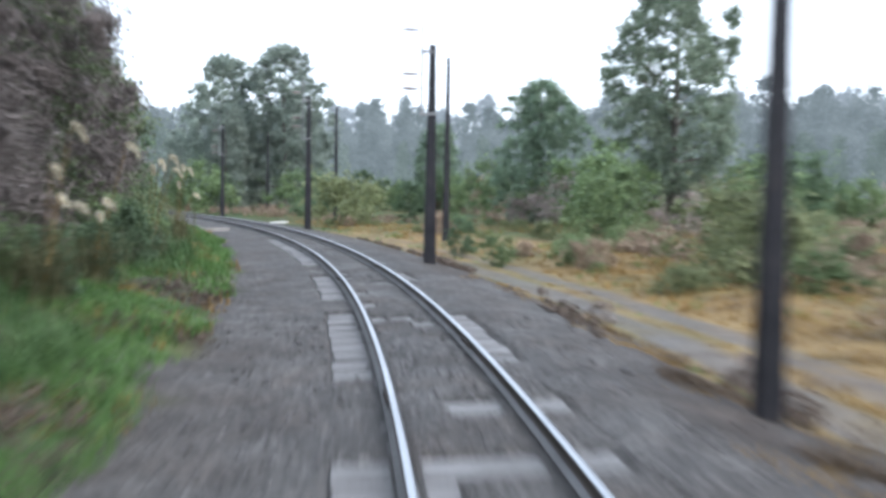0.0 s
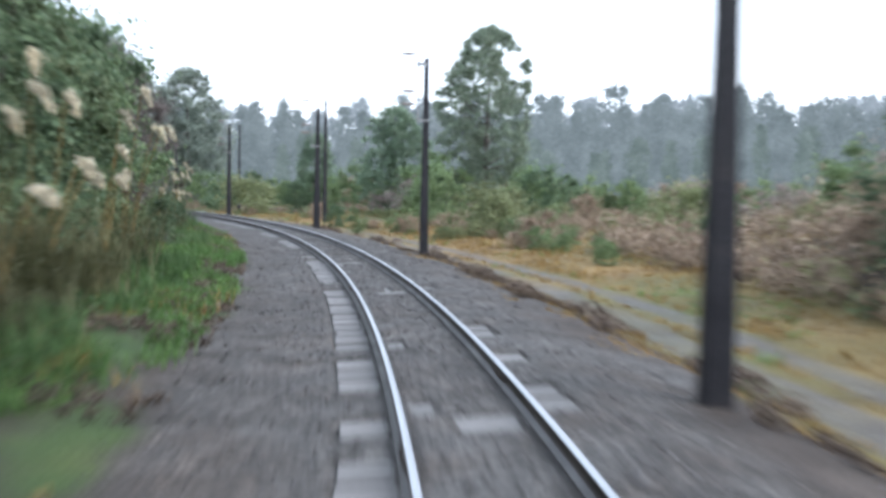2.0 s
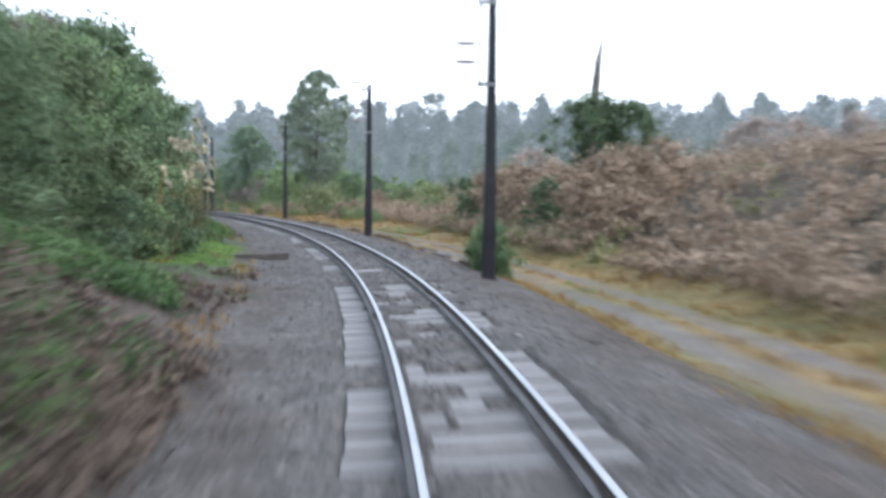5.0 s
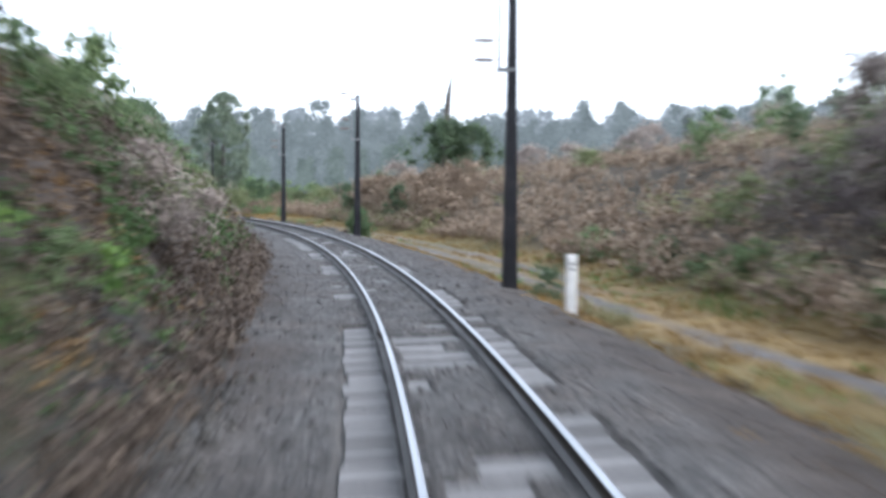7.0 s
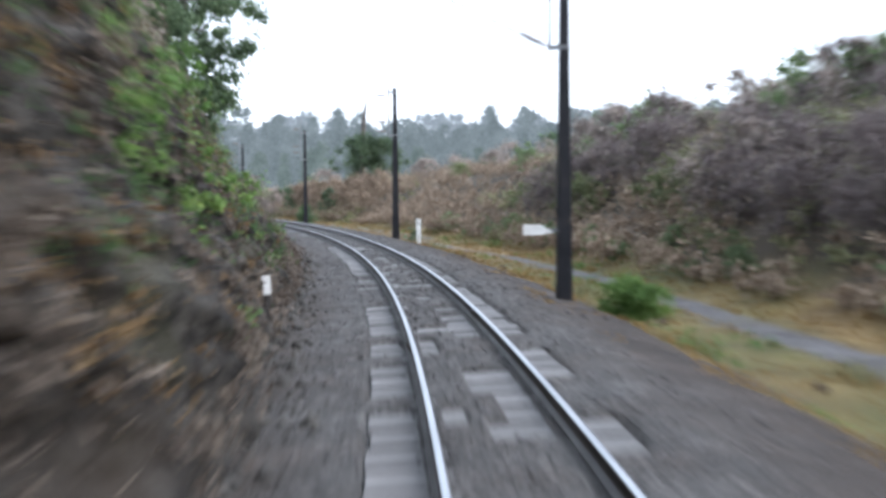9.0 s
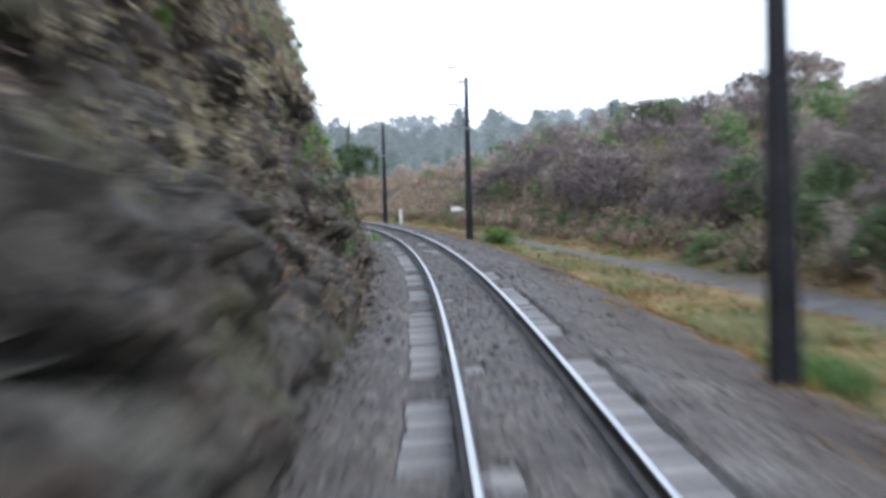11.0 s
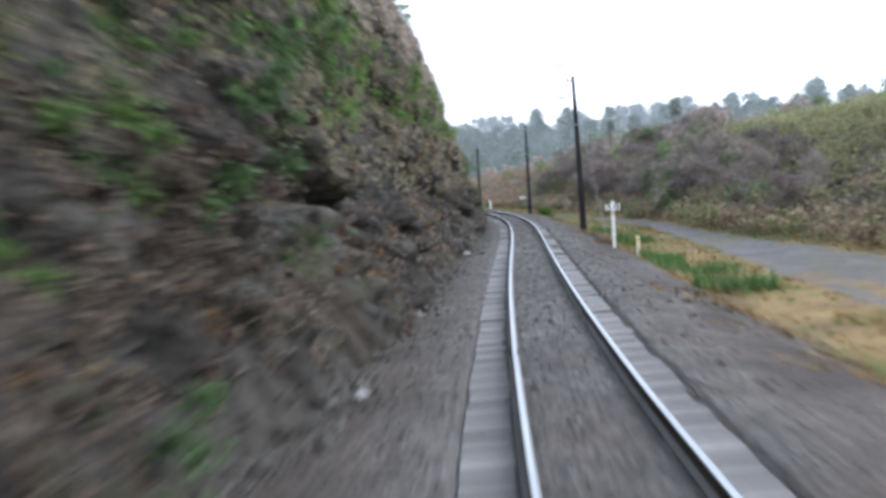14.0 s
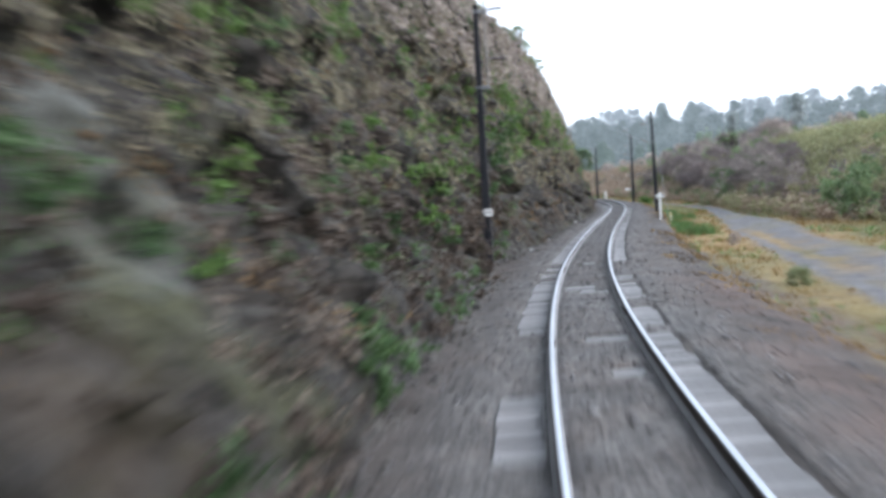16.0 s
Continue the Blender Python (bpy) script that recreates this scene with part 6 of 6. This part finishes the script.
v, f = left_rust()
stuff("rusty_fern", v, f, M_RUST, "rust-coloured dead fern on the cutting bank", "ferns")


def left_ferns():
    rng = np.random.RandomState(39)
    s, d, P = scatter(3400, -98, -40, lambda s, u: -(2.95 + 5 * u), rng)
    keep = vnoise(s / 3.3 + 25, d / 1.6) > 0.02
    P = P[keep]
    rad = rng.uniform(0.15, 0.4, len(P))
    P[:, 2] += rad * 0.6
    return clumps(P, rad, 60, 0.11, rng, 0.28)


v, f = left_ferns()
stuff("bank_ferns", v, f, M_FERN, "green ferns on the steep cutting bank", "ferns")


def flat_scrub():
    rng = np.random.RandomState(33)
    n = 2200
    s, d, P = scatter(n, -5, 95, lambda s, u: np.interp(s, [-5, 8, 30, 85], [20, 10.5, 11, 7]) + 42 * u ** 1.2, rng)
    keep = vnoise(s / 7 + 3, d / 6) > -0.1
    P, n = P[keep], int(keep.sum())
    rad = rng.uniform(0.25, 0.7, n)
    P[:, 2] += rad * 0.6
    return clumps(P, rad, 60, 0.22, rng, 0.22)


v, f = flat_scrub()
stuff("low_scrub", v, f, M_BRACKEN, "brown low scrub on the rough flat", "scrub")


def shoulder_weeds():
    rng = np.random.RandomState(34)
    s, d, P = scatter(3400, -110, 45, lambda s, u: 2.6 + 1.5 * u, rng)
    keep = vnoise(s / 2.1 + 11, d / 0.6) > 0.24 - 0.12 * smooth(-16, -6, s) + 0.2 * smooth(-25, -40, s)
    P = P[keep]
    near = smooth(-16, -6, s[keep]) * (1 - smooth(22, 32, s[keep]))
    rad = rng.uniform(0.05, 0.13, len(P)) * (1 + 0.5 * near)
    P[:, 2] += rad * 0.6
    Q, q = clump_points(P, rad, 26, rng)
    return leaf_quads(Q, 0.1, rng, q * 0.7, slim=0.2)


v, f = shoulder_weeds()
stuff("shoulder_weeds", v, f, M_LITTER, "low brown dead weeds along the ballast shoulder", "weeds")


def cliff_plants(seed, n, lo, hi, leaf, per, thr, low=0.05, wide=(0.12, 0.42)):
    rng = np.random.RandomState(seed)
    i = rng.randint(0, CLIFF_S.shape[0], n)
    j = rng.randint(lo, hi, n)
    s, w = CLIFF_S[i, 0], CLIFF_W[0, j]
    keep = vnoise(s / 2.6 + seed, w / 1.7) + np.clip(low * (w - 4), -0.4, 0.4) + (0.6 * smooth(-124, -106, s) if low < 0.11 else 0.15 - 0.7 * smooth(-113, -103, s)) * smooth(0.5, 3.5, w) + (0.45 * smooth(-122, -110, s) if 0.08 < low < 0.1 else 0) > thr
    P = CLIFF_P[i, j][keep]
    rad = rng.uniform(*wide, len(P))
    return clumps(P, rad, per, leaf, rng, 0.2, 1.6)


def cliff_tufts(seed, n, mat_size, w0, w1, s0=-200, s1=-95):
    """Separate leafy tufts that hang on ledges."""
    rng = np.random.RandomState(seed)
    cs, rs = [], []
    for k in range(n):
        s = rng.uniform(s0, s1)
        low = np.interp(s, [-190, -163, -155, -112, -111], [w0, w0, max(w0, 4.5), max(w0, 5.5), w0])
        p = top_of_cliff(s, rng.uniform(low, max(w1, low + 1)))
        m = rng.randint(4, 9)
        size = rng.uniform(0.5, 1.5)
        q = rng.normal(size=(m, 3)) * np.array([0.22, 0.22, 0.3]) * size
        q[:, 2] -= 0.25 * size * rng.uniform(0, 1, m)
        cs.append(p + q)
        rs.append(rng.uniform(0.12, 0.3, m) * size)
    return clumps(np.concatenate(cs), np.concatenate(rs), 60, mat_size, rng, 0.26, 1.4)


v, f = cliff_plants(51, 5200, 3, 98, 0.11, 64, 0.2, 0.075)
stuff("cliff_ferns", v, f, M_FERN, "green ferns and weeds growing on the rock face", "ferns")
v, f = cliff_plants(52, 11500, 4, 100, 0.12, 50, -0.04, 0.09)
stuff("cliff_dead_growth", v, f, M_CLIFF_DEAD, "dark brown dead fern hanging on the rock face", "bracken")
v, f = cliff_plants(54, 4200, 8, 100, 0.1, 46, 0.14)
stuff("cliff_rusty_fern", v, f, M_RUST, "rust-coloured dead fern on the rock face and bank", "ferns")
v, f = cliff_tufts(55, 190, 0.14, 1.6, 8.0, -200, -113)
stuff("cliff_green_tufts", v, f, M_TUFT, "bright green leafy tufts on the ledges of the rock face", "plants")
v, f = cliff_tufts(56, 60, 0.13, 0.3, 3.5, -198, -150)
stuff("cliff_foot_ferns", v, f, M_FERN, "green ferns low on the rock face", "ferns")
v, f = cliff_tufts(58, 80, 0.12, 1.5, 7.5, -111, -64)
stuff("bank_green_tufts", v, f, M_TUFT, "green ferny tufts on the brown cutting bank", "ferns")
v, f = cliff_tufts(59, 170, 0.12, 0.2, 3.4, -190, -157)
stuff("cliff_foot_growth", v, f, M_LITTER, "dark dead growth at the foot of the rock face", "undergrowth")
v, f = cliff_plants(53, 14000, 21, 104, 0.12, 42, -0.06, 0.12, (0.15, 0.55))
stuff("cliff_herbage", v, f, M_CLIFF_GROWTH, "olive and straw-coloured herbage on the upper rock face", "undergrowth")
v, f = cliff_plants(57, 10000, 56, 108, 0.2, 42, -0.08, 0.1, (0.25, 0.65))
stuff("cliff_top_twigs", v, f, M_TWIG, "leafless grey-brown twigs along the cliff top", "undergrowth")


def turf(name, mat, seed, n, s0, s1, d_of, keep_of, length, label):
    rng = np.random.RandomState(seed)
    s, d, P = scatter(n, s0, s1, d_of, rng)
    k = keep_of(s, d, rng)
    s, d, P = s[k], d[k], P[k]
    m = len(P)
    reps = 6
    Q = np.repeat(P, reps, 0) + rng.normal(size=(m * reps, 3)) * np.array([0.06, 0.06, 0])
    Q[:, 2] -= 0.03
    L = length * np.clip(0.75 + 0.9 * vnoise(np.repeat(s, reps) / 2, np.repeat(d, reps) / 1.2), 0.3, 1.6)
    v, q, t = blades(Q, L, 0.009, rng, 0.9)
    stuff(name, v, [q, t], mat, label, "grass")


turf("verge_grass", M_GRASS, 61, 15000, -46, 60, lambda s, u: -(2.75 + 3.0 * u), lambda s, d, r: vnoise(s / 2.2, d / 1.3) > 0.03 - 0.22 * smooth(-14, -6, s) + 0.14 * smooth(-5, -15, s) + 0.5 * smooth(-3.1, -2.7, d) + 0.6 * smooth(-32.5, -36, s), 0.3, "bright green grass along the inner verge")
turf("verge_tall_grass", M_FERN, 60, 4200, -24, 40, lambda s, u: -(3.7 + 2.2 * u), lambda s, d, r: vnoise(s / 1.8 + 14, d / 1.1) > 0.02, 0.6, "tall dark green grass in front of the bushes")
turf("verge_dry_grass", M_GRASS_DRY, 62, 3500, -60, 60, lambda s, u: -(2.7 + 3.0 * u), lambda s, d, r: vnoise(s / 2.2 + 50, d / 1.3) > 0.08, 0.3, "tawny dead grass in the inner verge")


def off_road(s, d, r):
    c1 = np.interp(s, [-75, -50, 20], [4.7, 4.35, 4.25])
    ruts = ((abs(d - c1) > 0.42) & (abs(d - c1 - 1.18) > 0.38)) | (s < -55)
    wide = ~((s < -55) & (d > np.interp(s, ROAD_AT, ROAD_LO)) & (d < np.interp(s, ROAD_AT, ROAD_HI)))
    return ruts & wide


turf("dry_grass", M_GRASS_DRY, 63, 17000, -205, 40, lambda s, u: 3.05 + (bank_foot(s) - 2.4) * u, lambda s, d, r: off_road(s, d, r) & (vnoise(s / 2.4, d / 1.5) > -0.3), 0.2, "dry yellow grass on both sides of the cart track")
turf("field_grass", M_GRASS, 64, 7000, -205, 60, lambda s, u: 3.3 + (bank_foot(s) + 1 - 3.3) * u, lambda s, d, r: off_road(s, d, r) & (vnoise(s / 3 + 20, d / 1.6) > 0.1), 0.26, "green grass tufts among the dry grass")
turf("flat_grass", M_GRASS_DRY, 65, 6000, 0, 70, lambda s, u: 6 + 16 * u, lambda s, d, r: vnoise(s / 3, d / 3) > -0.25, 0.3, "dry rough grass on the flat")
turf("tall_tufts", M_GRASS, 66, 2600, -148, -112, lambda s, u: 3.25 + 1.7 * u, lambda s, d, r: off_road(s, d, r) & (vnoise(s / 2.2 + 9, d / 1.2) > 0.14), 0.5, "tall green grass tufts beside the ballast")
turf("rank_grass", M_OLIVE, 70, 2600, -128, -62, lambda s, u: 3.3 + 2.0 * u, lambda s, d, r: off_road(s, d, r) & (vnoise(s / 2.6 + 41, d / 1.3) > 0.08), 0.42, "rank yellow-green grass between the ballast and the gravel road")
turf("shoulder_grass", M_GRASS_DRY, 67, 4200, -200, 30, lambda s, u: 2.1 + 1.3 * u, lambda s, d, r: vnoise(s / 1.7 + 33, d / 0.7) > 0.25 - 0.25 * smooth(2.2, 3.2, d), 0.13, "sparse dry grass creeping over the ballast shoulder")


turf("shoulder_litter", M_LOAM, 71, 4200, -192, -52, lambda s, u: 2.35 + 1.25 * u, lambda s, d, r: vnoise(s / 3.2 + 17, d / 0.45) > 0.12, 0.11, "dark dead weeds and litter along the ballast edge")
turf("verge_patch", M_TUFT, 68, 3000, -33.5, -22.5, lambda s, u: -(2.9 + 2.2 * u), lambda s, d, r: vnoise(s / 2.6 + 4, d / 1.5) > -0.1 + 0.5 * smooth(-3.5, -2.9, d), 0.15, "short bright green growth on the verge")


turf("dead_weeds", M_LOAM, 69, 3000, -4, 17, lambda s, u: 2.5 + 1.3 * u, lambda s, d, r: vnoise(s / 1.5 + 2, d / 0.9) > 0.0, 0.2, "brown dead weeds thick beside the ballast and a mast")


def verge_litter():
    rng = np.random.RandomState(41)
    s, d, P = scatter(2000, -50, 22, lambda s, u: -(2.7 + 2.2 * u), rng)
    P = P[(vnoise(s / 2.0 + 61, d / 1.1) > 0.02) & ((s < -33.5) | (s > -22.5) | (d < -4.6))]
    rad = rng.uniform(0.08, 0.22, len(P))
    P[:, 2] += rad * 0.4
    return clumps(P, rad, 40, 0.09, rng, 0.2)


v, f = verge_litter()
stuff("verge_litter", v, f, M_LITTER, "brown dead growth between the grass of the verge", "litter")
